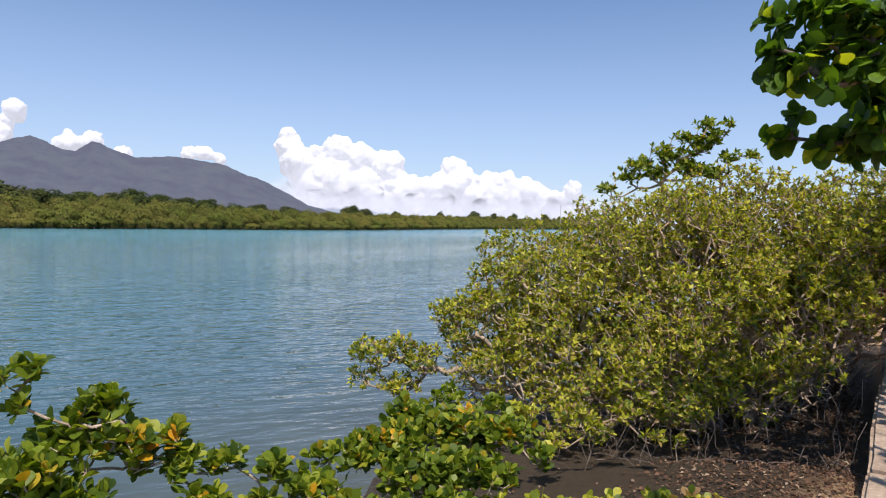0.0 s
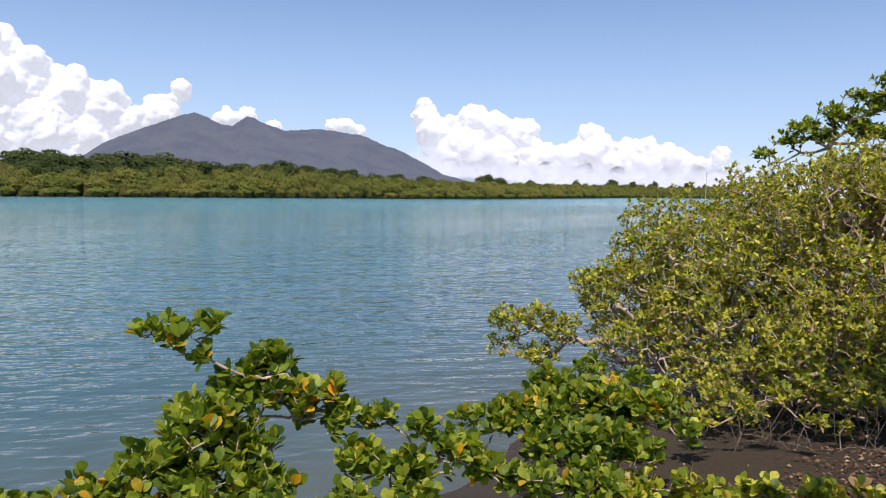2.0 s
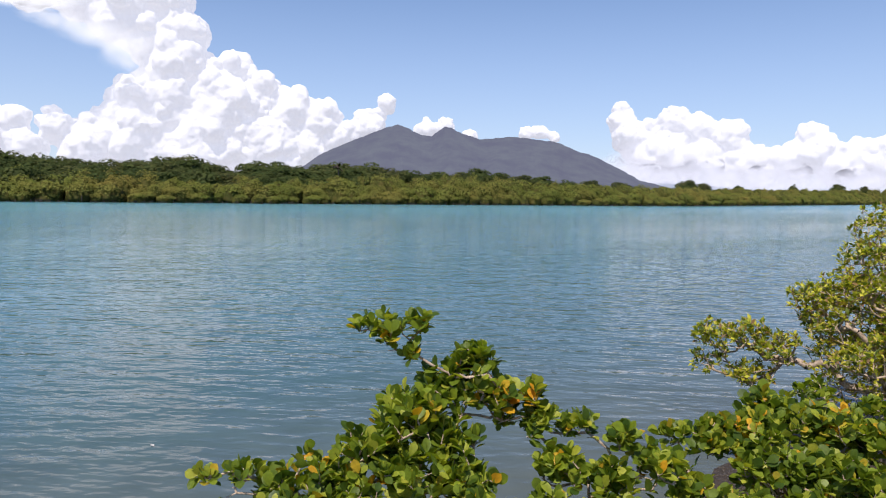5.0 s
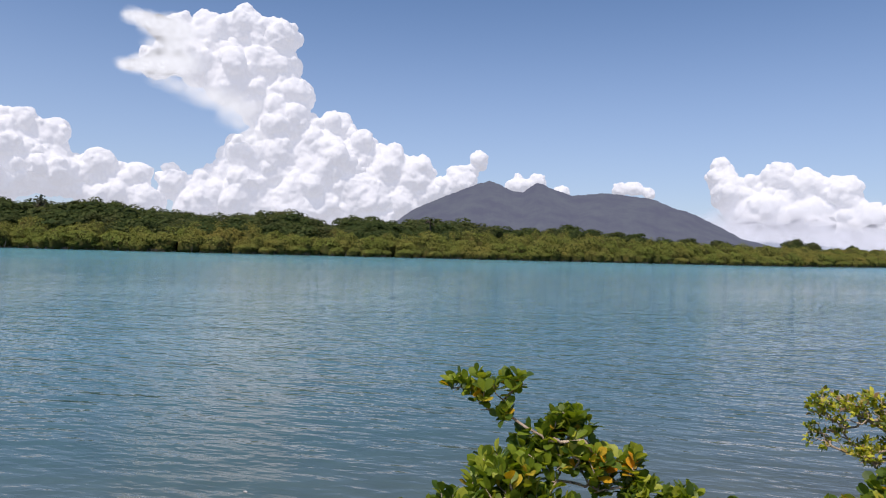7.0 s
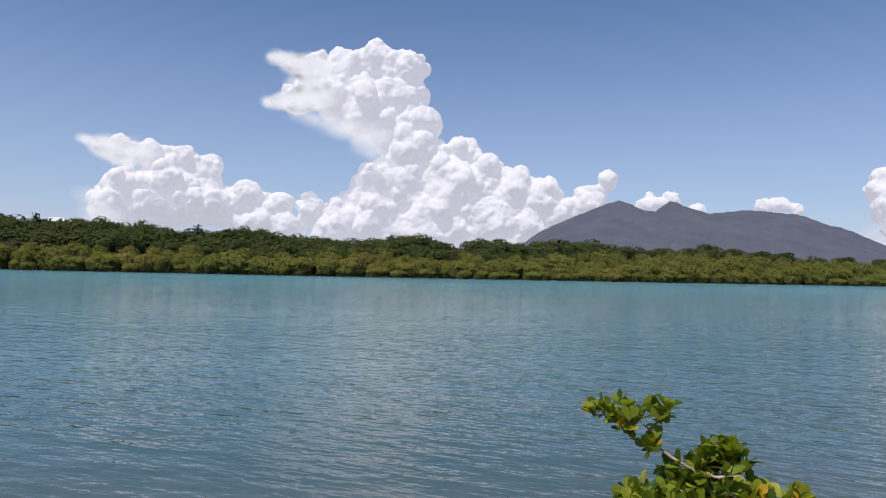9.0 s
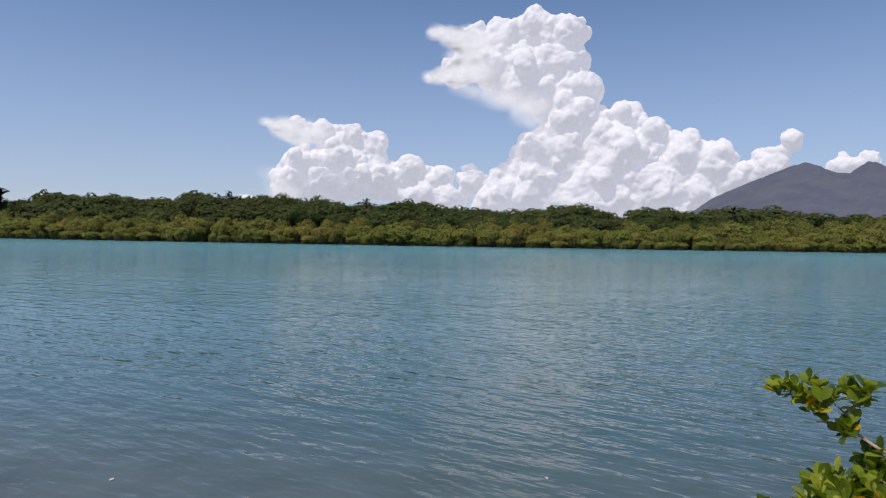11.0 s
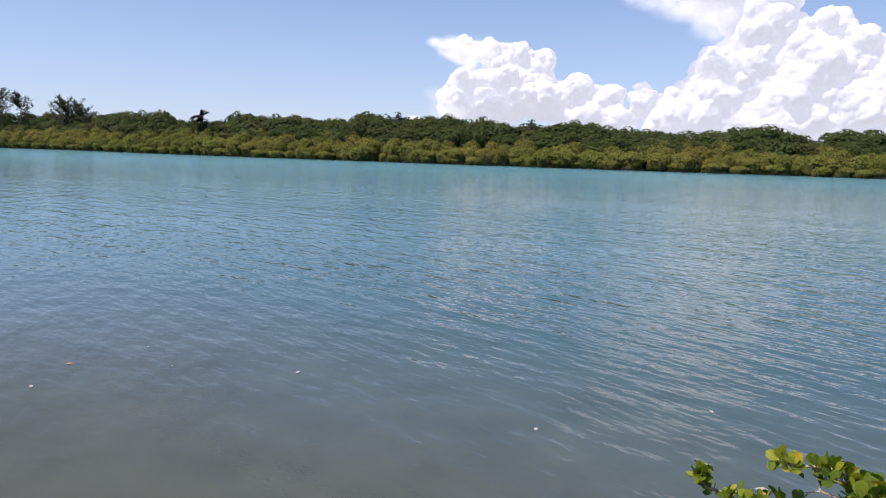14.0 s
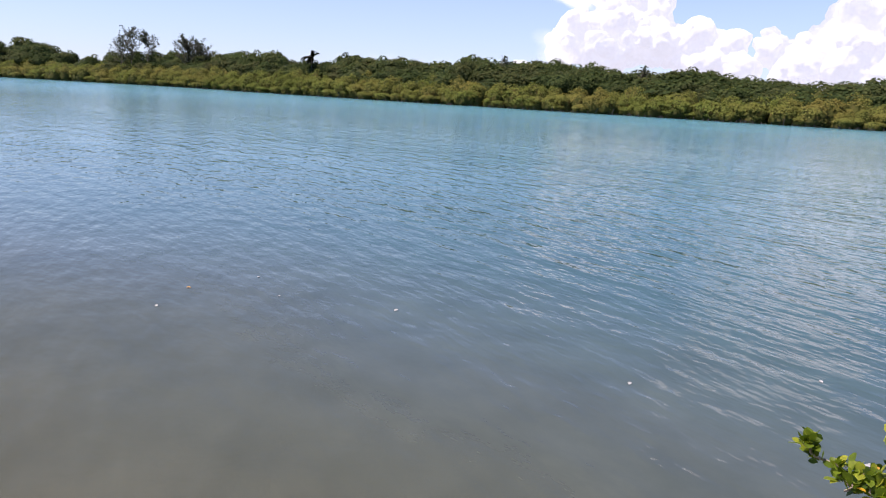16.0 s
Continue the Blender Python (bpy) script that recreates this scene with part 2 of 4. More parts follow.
M_VAPOUR, M_HAZE = vapour_material("thin_vapour", (0.90, 0.95, 1.0)), vapour_material("horizon_haze_glow", (0.71, 0.755, 0.88))


def stone_material(name, dark, light, scale):
    k = Nodes(name)
    pos = k.add("TexCoord").outputs["Object"]
    fine, broad = k.noise(pos, scale, 8.0, 0.7), k.noise(pos, scale / 12, 4.0)
    col = k.ramp(fine, [(0.3, dark), (0.7, light)]).outputs[0]
    col = k.mix(0.6, col, k.ramp(broad, [(0.35, (0.55, 0.5, 0.45)), (0.6, (1.1, 1.1, 1.1))]).outputs[0], "MULTIPLY")
    bump = k.add("Bump", {"Height": fine, "Strength": 0.5, "Distance": 0.01})
    return k.done(k.add("BsdfPrincipled", {"Base Color": col, "Roughness": 0.9, "Normal": bump}))


M_WALL = stone_material("weathered_concrete", (0.24, 0.17, 0.11), (0.55, 0.43, 0.32), 26.0)
M_LITTER = leaf_material("dry_leaf", [(0.0, (0.04, 0.02, 0.012)), (0.45, (0.11, 0.055, 0.03)), (0.85, (0.18, 0.10, 0.06)), (1.0, (0.34, 0.26, 0.19))], 0.7, 0.1)
M_FOAM = stone_material("pale_debris", (0.34, 0.33, 0.30), (0.5, 0.49, 0.46), 60.0)
M_ORANGE = stone_material("fallen_leaf", (0.5, 0.22, 0.03), (0.65, 0.35, 0.06), 60.0)
M_POST = stone_material("grey_post", (0.3, 0.3, 0.31), (0.5, 0.5, 0.5), 30.0)


# ---- building helpers ----
def mesh_from(name, verts, faces, material, smooth=False):
    me = bpy.data.meshes.new(name)
    verts, faces = np.asarray(verts, dtype=np.float32), np.asarray(faces, dtype=np.int32)
    count, size = faces.shape
    me.vertices.add(len(verts)), me.loops.add(count * size), me.polygons.add(count)
    me.vertices.foreach_set("co", verts.ravel())
    me.loops.foreach_set("vertex_index", faces.ravel())
    me.polygons.foreach_set("loop_start", np.arange(count, dtype=np.int32) * size)
    me.polygons.foreach_set("use_smooth", np.full(count, smooth))
    me.update(calc_edges=True)
    me.validate()
    me.materials.append(material)
    return me


def outward(me, ways, each, rest=None):
    """Stores the way that each leaf spray faces out of its crown, then that of any other points."""
    full = np.repeat(ways, each, axis=0)
    full = full if rest is None else np.concatenate((full, rest))
    me.attributes.new("outward", "FLOAT_VECTOR", "POINT").data.foreach_set("vector", full.astype(np.float32).ravel())
    return me


def part(name, data, parent, label="", kind=""):
    ob = new(name, data)
    ob.parent = parent
    return tagged(ob, label, kind=kind)


def holder(name, m, label, category, group="", kind=""):
    ob = new(name)
    ob.empty_display_size = 0.1
    ob.matrix_world = m
    return tagged(ob, label, category, group, kind)


RIVER = pose(0, 0, 0, 0, 0, 60)      # local x runs along the river, local y towards the far bank
ALONG, ACROSS = np.array((0.5, 0.866)), np.array((-0.866, 0.5))


def far_edge(u):
    u = np.asarray(u, dtype=float)
    return 103 + np.where(u < 60, np.minimum(((60 - u) / 200) ** 2 * 36, 33), 0) + np.where(u > 130, np.minimum((u - 130) * 0.27, 60), 0)


def near_edge(u):
    u = np.asarray(u, dtype=float)
    return 3.2 - 0.25 * np.clip(1.0 - u, 0, 5) + 0.6 * np.exp(-((u - 6.8) / 1.8) ** 2)


def fbm(x, y, scale, octaves=4):
    return sum(noise.noise(Vector((x * scale * 2 ** k, y * scale * 2 ** k, 7.3 * k))) / 2 ** k for k in range(octaves))


def bank_height(u, n):
    """The ground's height over the water in the river's frame."""
    w, f = float(near_edge(u)), float(far_edge(u))
    if n < 40:
        if n < w:
            h = 0.85 * min(1.0, (w - n) / (w + 0.1)) ** 0.8 * (1 - 0.2 * min(1.0, max(0.0, (u - 4.9) / 0.7)) * min(1.0, max(0.0, n + 0.6) / 0.3))
        else:
            h = -0.11 * (n - w) if n < w + 8 else -0.88 - 0.08 * (n - w - 8)
        near = max(0.0, 1 - abs(n - 1.5) / 7)
        return max(h, -2.5) + near * 0.06 * fbm(u, n, 0.9)
    return min(max(-2.5, (n - f - 5.0) * 0.35), 0.35 + 0.25 * fbm(u, n, 0.05))


def build_ground():
    us = np.concatenate((-np.geomspace(3500, 20, 22), np.arange(-19, -8, 1.0), np.arange(-8, 18, 0.25), np.arange(18, 40, 1.0), np.geomspace(40, 4500, 60)))
    ns = np.concatenate((-np.geomspace(3000, 6, 16), np.arange(-5, -1, 0.5), np.arange(-1, 8, 0.2), np.arange(8, 20, 1.5), np.arange(20, 95, 12), np.arange(95, 190, 3.0), np.geomspace(195, 4500, 20)))
    verts = [(u, n, bank_height(u, n)) for u in us for n in ns]
    k = len(ns)
    faces = [(i * k + j, i * k + k + j, i * k + k + j + 1, i * k + j + 1) for i in range(len(us) - 1) for j in range(k - 1)]
    ob = new("ground", mesh_from("ground", verts, faces, M_GROUND, True))
    ob.matrix_world = RIVER
    tagged(ob, "sandy bank and dark mud sloping under the river", "ground", kind="structure")


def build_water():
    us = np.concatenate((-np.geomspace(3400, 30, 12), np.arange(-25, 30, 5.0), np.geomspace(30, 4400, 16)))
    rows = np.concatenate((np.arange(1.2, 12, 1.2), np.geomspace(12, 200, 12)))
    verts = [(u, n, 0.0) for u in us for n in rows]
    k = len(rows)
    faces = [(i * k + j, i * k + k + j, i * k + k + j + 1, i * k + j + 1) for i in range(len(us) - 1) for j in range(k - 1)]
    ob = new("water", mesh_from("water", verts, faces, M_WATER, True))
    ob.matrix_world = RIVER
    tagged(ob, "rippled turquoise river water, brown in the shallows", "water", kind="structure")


build_ground()
build_water()


# ---- mountain and clouds ----
def polar(az, el, r):
    return np.array((-math.sin(radians(az)) * r, math.cos(radians(az)) * r, EYE + math.tan(radians(el)) * r))


def build_mountain(name, ridge, far, near, material, label, rough):
    """A range whose skyline has the given elevations, falling towards the river."""
    azs = np.arange(ridge[0][0], ridge[-1][0], 0.12)
    line = np.interp(azs, [a for a, _ in ridge], [e for _, e in ridge])
    verts, k = [], 30
    for a, e in zip(azs, line):
        for j in range(k):
            s = j / (k - 1)
            r = near + (far - near) * s
            top = math.tan(radians(e + 0.07 * fbm(a, 3.0, 2.2, 4))) * far
            spur = 0.16 * fbm(a * 0.55, s * 1.3, 1.0, 5) * math.sin(math.pi * s)
            h = top * (s ** 1.15 + spur * rough)
            x, y, _ = polar(a, 0, r)
            verts.append((x, y, max(h, -5.0) if s > 0 else -5.0))
    faces = [(i * k + j, i * k + j + 1, i * k + k + j + 1, i * k + k + j) for i in range(len(azs) - 1) for j in range(k - 1)]
    tagged(new(name, mesh_from(name, verts, faces, material, True)), label, "mountain", kind="structure")


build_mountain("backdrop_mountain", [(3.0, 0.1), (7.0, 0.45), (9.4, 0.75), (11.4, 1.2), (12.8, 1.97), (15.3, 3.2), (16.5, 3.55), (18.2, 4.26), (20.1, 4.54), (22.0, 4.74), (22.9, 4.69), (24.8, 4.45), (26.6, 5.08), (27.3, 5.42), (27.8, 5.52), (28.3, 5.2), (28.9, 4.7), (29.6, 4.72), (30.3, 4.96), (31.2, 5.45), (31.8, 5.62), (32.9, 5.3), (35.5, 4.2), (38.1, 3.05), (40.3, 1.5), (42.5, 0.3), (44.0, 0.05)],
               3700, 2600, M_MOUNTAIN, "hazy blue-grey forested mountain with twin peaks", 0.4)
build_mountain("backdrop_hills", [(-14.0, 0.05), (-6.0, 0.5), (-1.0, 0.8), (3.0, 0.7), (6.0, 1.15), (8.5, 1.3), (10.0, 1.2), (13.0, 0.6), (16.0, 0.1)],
               4300, 4000, M_HILL, "distant hills under the clouds, pale from an added haze glow", 0.5)


def ball(detail):
    bm = bmesh.new()
    bmesh.ops.create_icosphere(bm, subdivisions=detail, radius=1.0)
    v = np.array([p.co[:] for p in bm.verts])
    f = np.array([[p.index for p in q.verts] for q in bm.faces])
    bm.free()
    return v, f


BALLS = {d: ball(d) for d in (1, 2, 3, 4)}


def billow_texture(name, size, basis):
    tex = bpy.data.textures.new(name, "CLOUDS")
    tex.noise_scale, tex.noise_basis, tex.noise_depth, tex.cloud_type = size, basis, 1 if "VORONOI" in basis else 3, "GRAYSCALE"
    return tex


BILLOW_BIG, BILLOW_MID, BILLOW_SMALL, BILLOW_FINE = billow_texture("billow_big", 150.0, "VORONOI_F1"), billow_texture("billow_mid", 66.0, "VORONOI_F1"), billow_texture("billow_small", 30.0, "VORONOI_F1"), billow_texture("billow_fine", 30.0, "ORIGINAL_PERLIN")


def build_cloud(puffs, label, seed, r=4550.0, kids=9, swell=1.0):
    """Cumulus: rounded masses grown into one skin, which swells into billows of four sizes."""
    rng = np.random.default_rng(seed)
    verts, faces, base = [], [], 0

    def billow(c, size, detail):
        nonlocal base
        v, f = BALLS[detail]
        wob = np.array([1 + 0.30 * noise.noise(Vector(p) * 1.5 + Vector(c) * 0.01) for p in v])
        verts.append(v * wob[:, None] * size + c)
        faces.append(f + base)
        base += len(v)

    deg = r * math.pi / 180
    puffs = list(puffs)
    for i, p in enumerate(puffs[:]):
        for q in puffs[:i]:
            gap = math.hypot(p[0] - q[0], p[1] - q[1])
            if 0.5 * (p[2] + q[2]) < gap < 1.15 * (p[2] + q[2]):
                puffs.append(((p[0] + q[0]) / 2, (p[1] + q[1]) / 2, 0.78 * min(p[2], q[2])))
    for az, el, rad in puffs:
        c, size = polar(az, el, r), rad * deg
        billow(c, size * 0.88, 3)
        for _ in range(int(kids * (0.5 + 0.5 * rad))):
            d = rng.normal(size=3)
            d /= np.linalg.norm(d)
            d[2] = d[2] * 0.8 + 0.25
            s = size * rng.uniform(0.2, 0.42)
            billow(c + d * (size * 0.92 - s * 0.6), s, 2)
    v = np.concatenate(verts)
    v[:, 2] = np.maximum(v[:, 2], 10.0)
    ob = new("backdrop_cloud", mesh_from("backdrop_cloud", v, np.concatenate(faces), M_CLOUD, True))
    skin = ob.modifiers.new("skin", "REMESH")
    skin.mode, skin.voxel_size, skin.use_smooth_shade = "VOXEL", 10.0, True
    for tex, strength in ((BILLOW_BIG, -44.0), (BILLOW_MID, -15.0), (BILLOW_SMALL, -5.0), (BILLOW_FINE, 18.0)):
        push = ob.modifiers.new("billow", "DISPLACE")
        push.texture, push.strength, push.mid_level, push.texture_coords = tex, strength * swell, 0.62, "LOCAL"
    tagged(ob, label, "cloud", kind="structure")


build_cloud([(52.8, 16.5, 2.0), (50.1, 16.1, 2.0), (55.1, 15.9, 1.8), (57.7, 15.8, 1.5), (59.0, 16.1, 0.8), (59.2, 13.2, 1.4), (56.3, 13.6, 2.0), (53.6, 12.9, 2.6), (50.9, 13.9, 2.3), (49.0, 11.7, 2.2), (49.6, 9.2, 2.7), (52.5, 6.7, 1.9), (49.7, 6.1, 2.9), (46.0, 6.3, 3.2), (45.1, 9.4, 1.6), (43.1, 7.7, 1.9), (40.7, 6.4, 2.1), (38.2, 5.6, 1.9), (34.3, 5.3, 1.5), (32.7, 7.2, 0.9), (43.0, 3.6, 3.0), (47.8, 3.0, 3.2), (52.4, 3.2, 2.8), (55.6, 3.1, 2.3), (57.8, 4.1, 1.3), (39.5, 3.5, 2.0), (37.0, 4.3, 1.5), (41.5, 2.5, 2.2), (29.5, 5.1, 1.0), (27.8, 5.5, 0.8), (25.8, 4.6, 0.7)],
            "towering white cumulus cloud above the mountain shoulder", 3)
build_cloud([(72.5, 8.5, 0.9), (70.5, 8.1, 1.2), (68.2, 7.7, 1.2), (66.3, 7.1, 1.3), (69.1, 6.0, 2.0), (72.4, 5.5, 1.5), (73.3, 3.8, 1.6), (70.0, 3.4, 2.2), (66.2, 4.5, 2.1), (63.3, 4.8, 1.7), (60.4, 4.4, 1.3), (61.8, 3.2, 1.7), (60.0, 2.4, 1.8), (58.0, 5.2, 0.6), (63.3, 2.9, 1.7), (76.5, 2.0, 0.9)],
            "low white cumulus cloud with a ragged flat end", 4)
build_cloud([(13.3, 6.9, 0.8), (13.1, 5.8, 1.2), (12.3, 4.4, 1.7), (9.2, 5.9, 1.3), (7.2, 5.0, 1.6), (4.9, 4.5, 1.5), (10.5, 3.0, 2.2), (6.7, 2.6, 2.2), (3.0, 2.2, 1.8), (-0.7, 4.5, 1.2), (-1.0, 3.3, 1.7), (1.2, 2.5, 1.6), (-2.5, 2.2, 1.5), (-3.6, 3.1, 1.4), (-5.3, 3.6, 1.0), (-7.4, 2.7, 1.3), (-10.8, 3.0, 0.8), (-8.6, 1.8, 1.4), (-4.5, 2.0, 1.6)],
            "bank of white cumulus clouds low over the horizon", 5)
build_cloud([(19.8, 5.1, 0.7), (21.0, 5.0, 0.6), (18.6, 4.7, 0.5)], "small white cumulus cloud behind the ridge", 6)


def build_vapour(streaks, label, seed, r, material=M_VAPOUR):
    """Wisps strewn along streaks (from az, el, size to az, el, size, how many, how dense), each thinning out to its rim."""
    rng = np.random.default_rng(seed)
    sides = 14
    ang = np.arange(sides) * 2 * math.pi / sides
    verts, faces, dense = [], [], []
    for a0, e0, s0, a1, e1, s1, count, thick in streaks:
        for i in range(count):
            w = (i + rng.uniform(0, 1)) / count
            size = (s0 + (s1 - s0) * w) * rng.uniform(0.75, 1.2)
            az = a0 + (a1 - a0) * w + rng.normal() * size * 0.25
            el = e0 + (e1 - e0) * w + rng.normal() * size * 0.16
            reach = r + rng.uniform(-60, 60)
            base = len(verts)
            verts.append(polar(az, el, reach))
            dense.append(thick)
            for ring, level in ((0.4, 0.72), (0.72, 0.26), (1.0, 0.0)):
                bulge = 1 + 0.25 * np.sin(ang * 2 + rng.uniform(0, 6)) * rng.uniform(0, 1)
                for b, k in zip(ang, bulge):
                    verts.append(polar(az + math.cos(b) * size * ring * k * 1.35, el + math.sin(b) * size * ring * k * 0.85, reach - 40 * (1 - ring)))
                    dense.append(thick * level)
            for k in range(sides):
                n = (k + 1) % sides
                faces.append((base, base + 1 + k, base + 1 + n))
                for ring in range(2):
                    lo, hi = base + 1 + ring * sides, base + 1 + (ring + 1) * sides
                    faces += [(lo + k, hi + k, hi + n), (lo + k, hi + n, lo + n)]
    me = mesh_from("backdrop_vapour", verts, faces, material, True)
    me.attributes.new("dense", "FLOAT", "POINT").data.foreach_set("value", np.array(dense, dtype=np.float32))
    tagged(new("backdrop_vapour", me), label, "cloud", kind="stuff")


build_vapour([(57.5, 15.7, 1.5, 61.4, 16.5, 0.5, 26, 0.8), (57.5, 13.6, 1.5, 61.6, 12.7, 0.6, 26, 0.8), (60.0, 14.6, 0.9, 57.0, 14.8, 1.5, 7, 0.6), (59.0, 12.2, 0.9, 52.5, 10.6, 1.3, 16, 0.5), (54.0, 11.0, 1.0, 51.8, 8.0, 1.2, 7, 0.4)],
             "torn thin vapour trailing from the tall cloud", 8, 4330.0)
build_vapour([(71.0, 8.0, 1.1, 75.2, 8.7, 0.55, 26, 0.8), (71.5, 7.2, 1.0, 74.5, 8.0, 0.6, 12, 0.6), (74.5, 4.5, 1.1, 73.5, 2.5, 1.3, 6, 0.4), (82.0, 2.1, 0.7, 92.0, 2.3, 0.5, 8, 0.18)],
             "torn thin vapour trailing from the low cloud", 9, 4330.0)
# haze that fades the cloud bases, put in as glowing see-through discs
build_vapour([(-13.0, 1.2, 1.8, 14.0, 1.4, 1.8, 44, 0.75), (-9.0, 2.5, 1.5, 13.0, 3.2, 1.6, 22, 0.2), (-9.0, 2.3, 1.0, -15.0, 1.8, 0.8, 9, 0.35), (38.0, 1.0, 1.4, 80.0, 1.3, 1.5, 56, 0.35), (12.0, 3.2, 1.2, 15.0, 2.0, 1.2, 6, 0.3)],
             "pale haze along the horizon, put in as glowing discs under the clouds", 10, 4250.0, M_HAZE)


# ---- plants: leaves, branches, bushes ----
def leaf_shape(stations, width, fold, droop, round_tip=0.75):
    """A leaf of length 1 along x, its face up; obovate, folded along the midrib and bent down."""
    rows = []
    for i in range(stations + 1):
        s = i / stations
        w = width * (math.sin(math.pi * min(s / (2 * round_tip), 1.0)) if s < round_tip else math.sqrt(max(0.0, 1 - ((s - round_tip) / (1 - round_tip)) ** 2)))
        w = max(w, 0.03)
        z = -droop * s * s
        rows += [(s, -w, z + fold * w), (s, 0.0, z), (s, w, z + fold * w)]
    faces = []
    for i in range(stations):
        a = 3 * i
        faces += [(a, a + 3, a + 4, a + 1), (a + 1, a + 4, a + 5, a + 2)]
    return np.array(rows), np.array(faces)


def frames_from(x, up):
    """Rotations whose x axis is x and whose z axis is as near up as may be."""
    x = x / np.linalg.norm(x, axis=1)[:, None]
    y = np.cross(up, x)
    y /= np.linalg.norm(y, axis=1)[:, None] + 1e-9
    return np.stack((x, y, np.cross(x, y)), axis=2)


def scatter(shape, rot, place, size):
    """Copies of one leaf as verts and faces."""
    v, f = shape
    verts = np.einsum("nij,vj->nvi", rot, v) * size[:, None, None] + place[:, None, :]
    faces = f[None] + (np.arange(len(place)) * len(v))[:, None, None]
    return verts.reshape(-1, 3), faces.reshape(-1, f.shape[1])


def join(pieces):
    base, vs, fs = 0, [], []
    for v, f in pieces:
        vs.append(v), fs.append(f + base)
        base += len(v)
    return np.concatenate(vs), np.concatenate(fs)


def rosettes(tips, ways, rng, low, high, length):
    """Leaves in tufts about twig ends: rotations, places and sizes."""
    rots, places, sizes = [], [], []
    for p, w in zip(tips, ways):
        w = w / (np.linalg.norm(w) + 1e-9)
        side = np.cross(w, rng.normal(size=3))
        side /= np.linalg.norm(side) + 1e-9
        other = np.cross(w, side)
        for i in range(rng.integers(low, high)):
            a = i * 2.4 + rng.uniform(-0.4, 0.4)
            open_ = rng.uniform(0.35, 1.25)
            d = w * math.cos(open_) + (side * math.cos(a) + other * math.sin(a)) * math.sin(open_)
            d[2] += 0.15
            rots.append((d, w + np.array((0, 0, 0.5)) + rng.normal(size=3) * 0.35))
            places.append(p - w * rng.uniform(0, 0.05) * length / 0.07 + d * 0.008)
            sizes.append(length * rng.uniform(0.65, 1.2))
    x, up = np.array([r[0] for r in rots]), np.array([r[1] for r in rots])
    return frames_from(x, up), np.array(places), np.array(sizes)


def grow(roots, tips, rng, step=0.12, sag=0.15, lean=0.5, poles=0.0):
    """Branches from the roots to every tip: each tip joins the nearest wood that lies inwards of it."""
    nodes, parent = [np.array(r, dtype=float) for r in roots], [-1] * len(roots)
    path = [0.0] * len(roots)
    centre = np.mean(nodes, axis=0)
    tips = np.array(tips)
    order = np.argsort(np.linalg.norm(tips - centre, axis=1))
    ends = np.zeros(len(tips), dtype=int)
    store = np.zeros((len(tips) * 60 + len(roots) + 10, 3))
    far = np.zeros(len(store))
    n = len(roots)
    store[:n], far[:n] = nodes, 0
    for i in range(len(roots) if poles else 0):
        last, p, way = i, store[i].copy(), np.array((rng.normal() * 0.16, rng.normal() * 0.16, 1.0))
        for k in range(int(poles / step)):
            p = p + (way + rng.normal(size=3) * 0.15) * step
            store[n], far[n] = p, far[last] + step
            parent.append(last)
            last = n
            n += 1
    for t in order:
        goal = tips[t]
        cost = np.linalg.norm(store[:n] - goal, axis=1) + lean * far[:n] * 0.25 + np.maximum(0, store[:n, 2] - goal[2]) * 0.7
        i = int(np.argmin(cost))
        a = store[i].copy()
        gap = np.linalg.norm(goal - a)
        count = max(1, int(gap / step))
        bend = rng.normal(size=3) * gap * 0.12 + np.array((0, 0, -sag * gap))
        last = i
        for k in range(1, count + 1):
            s = k / count
            p = a + (goal - a) * s + bend * math.sin(math.pi * s) + (rng.normal(size=3) * step * 0.10 if k < count else 0)
            store[n], far[n] = p, far[last] + np.linalg.norm(p - store[last])
            parent.append(last)
            last = n
            n += 1
        ends[t] = last
    return store[:n], np.array(parent), ends


def tubes(nodes, parent, ends, tip_radius, power=2.3, sides=5, cap=0.06):
    """The branches as tapered tubes, thicker where more twigs hang on them."""
    load = np.zeros(len(nodes))
    load[ends] += 1
    for i in range(len(nodes) - 1, -1, -1):
        if parent[i] >= 0:
            load[parent[i]] += load[i]
    rad = np.minimum(tip_radius * np.maximum(load, 1) ** (1 / power), cap)
    kids = np.nonzero(parent >= 0)[0]
    a, b = nodes[parent[kids]], nodes[kids]
    w = b - a
    w /= np.linalg.norm(w, axis=1)[:, None] + 1e-9
    ref = np.where(np.abs(w[:, 2:3]) > 0.9, np.array((1.0, 0, 0)), np.array((0, 0, 1.0)))
    x = np.cross(w, ref)
    x /= np.linalg.norm(x, axis=1)[:, None]
    y = np.cross(w, x)
    ang = np.arange(sides) * 2 * math.pi / sides
    ring = x[:, None] * np.cos(ang)[None, :, None] + y[:, None] * np.sin(ang)[None, :, None]
    ra = np.minimum(rad[parent[kids]], rad[kids] * 1.6)
    lo, hi = a[:, None] + ring * ra[:, None, None], b[:, None] + ring * rad[kids][:, None, None]
    verts = np.concatenate((lo, hi), axis=1).reshape(-1, 3)
    k = np.arange(sides)
    quad = np.stack((k, (k + 1) % sides, (k + 1) % sides + sides, k + sides), axis=1)
    faces = (quad[None] + (np.arange(len(kids)) * 2 * sides)[:, None, None]).reshape(-1, 4)
    return verts, faces


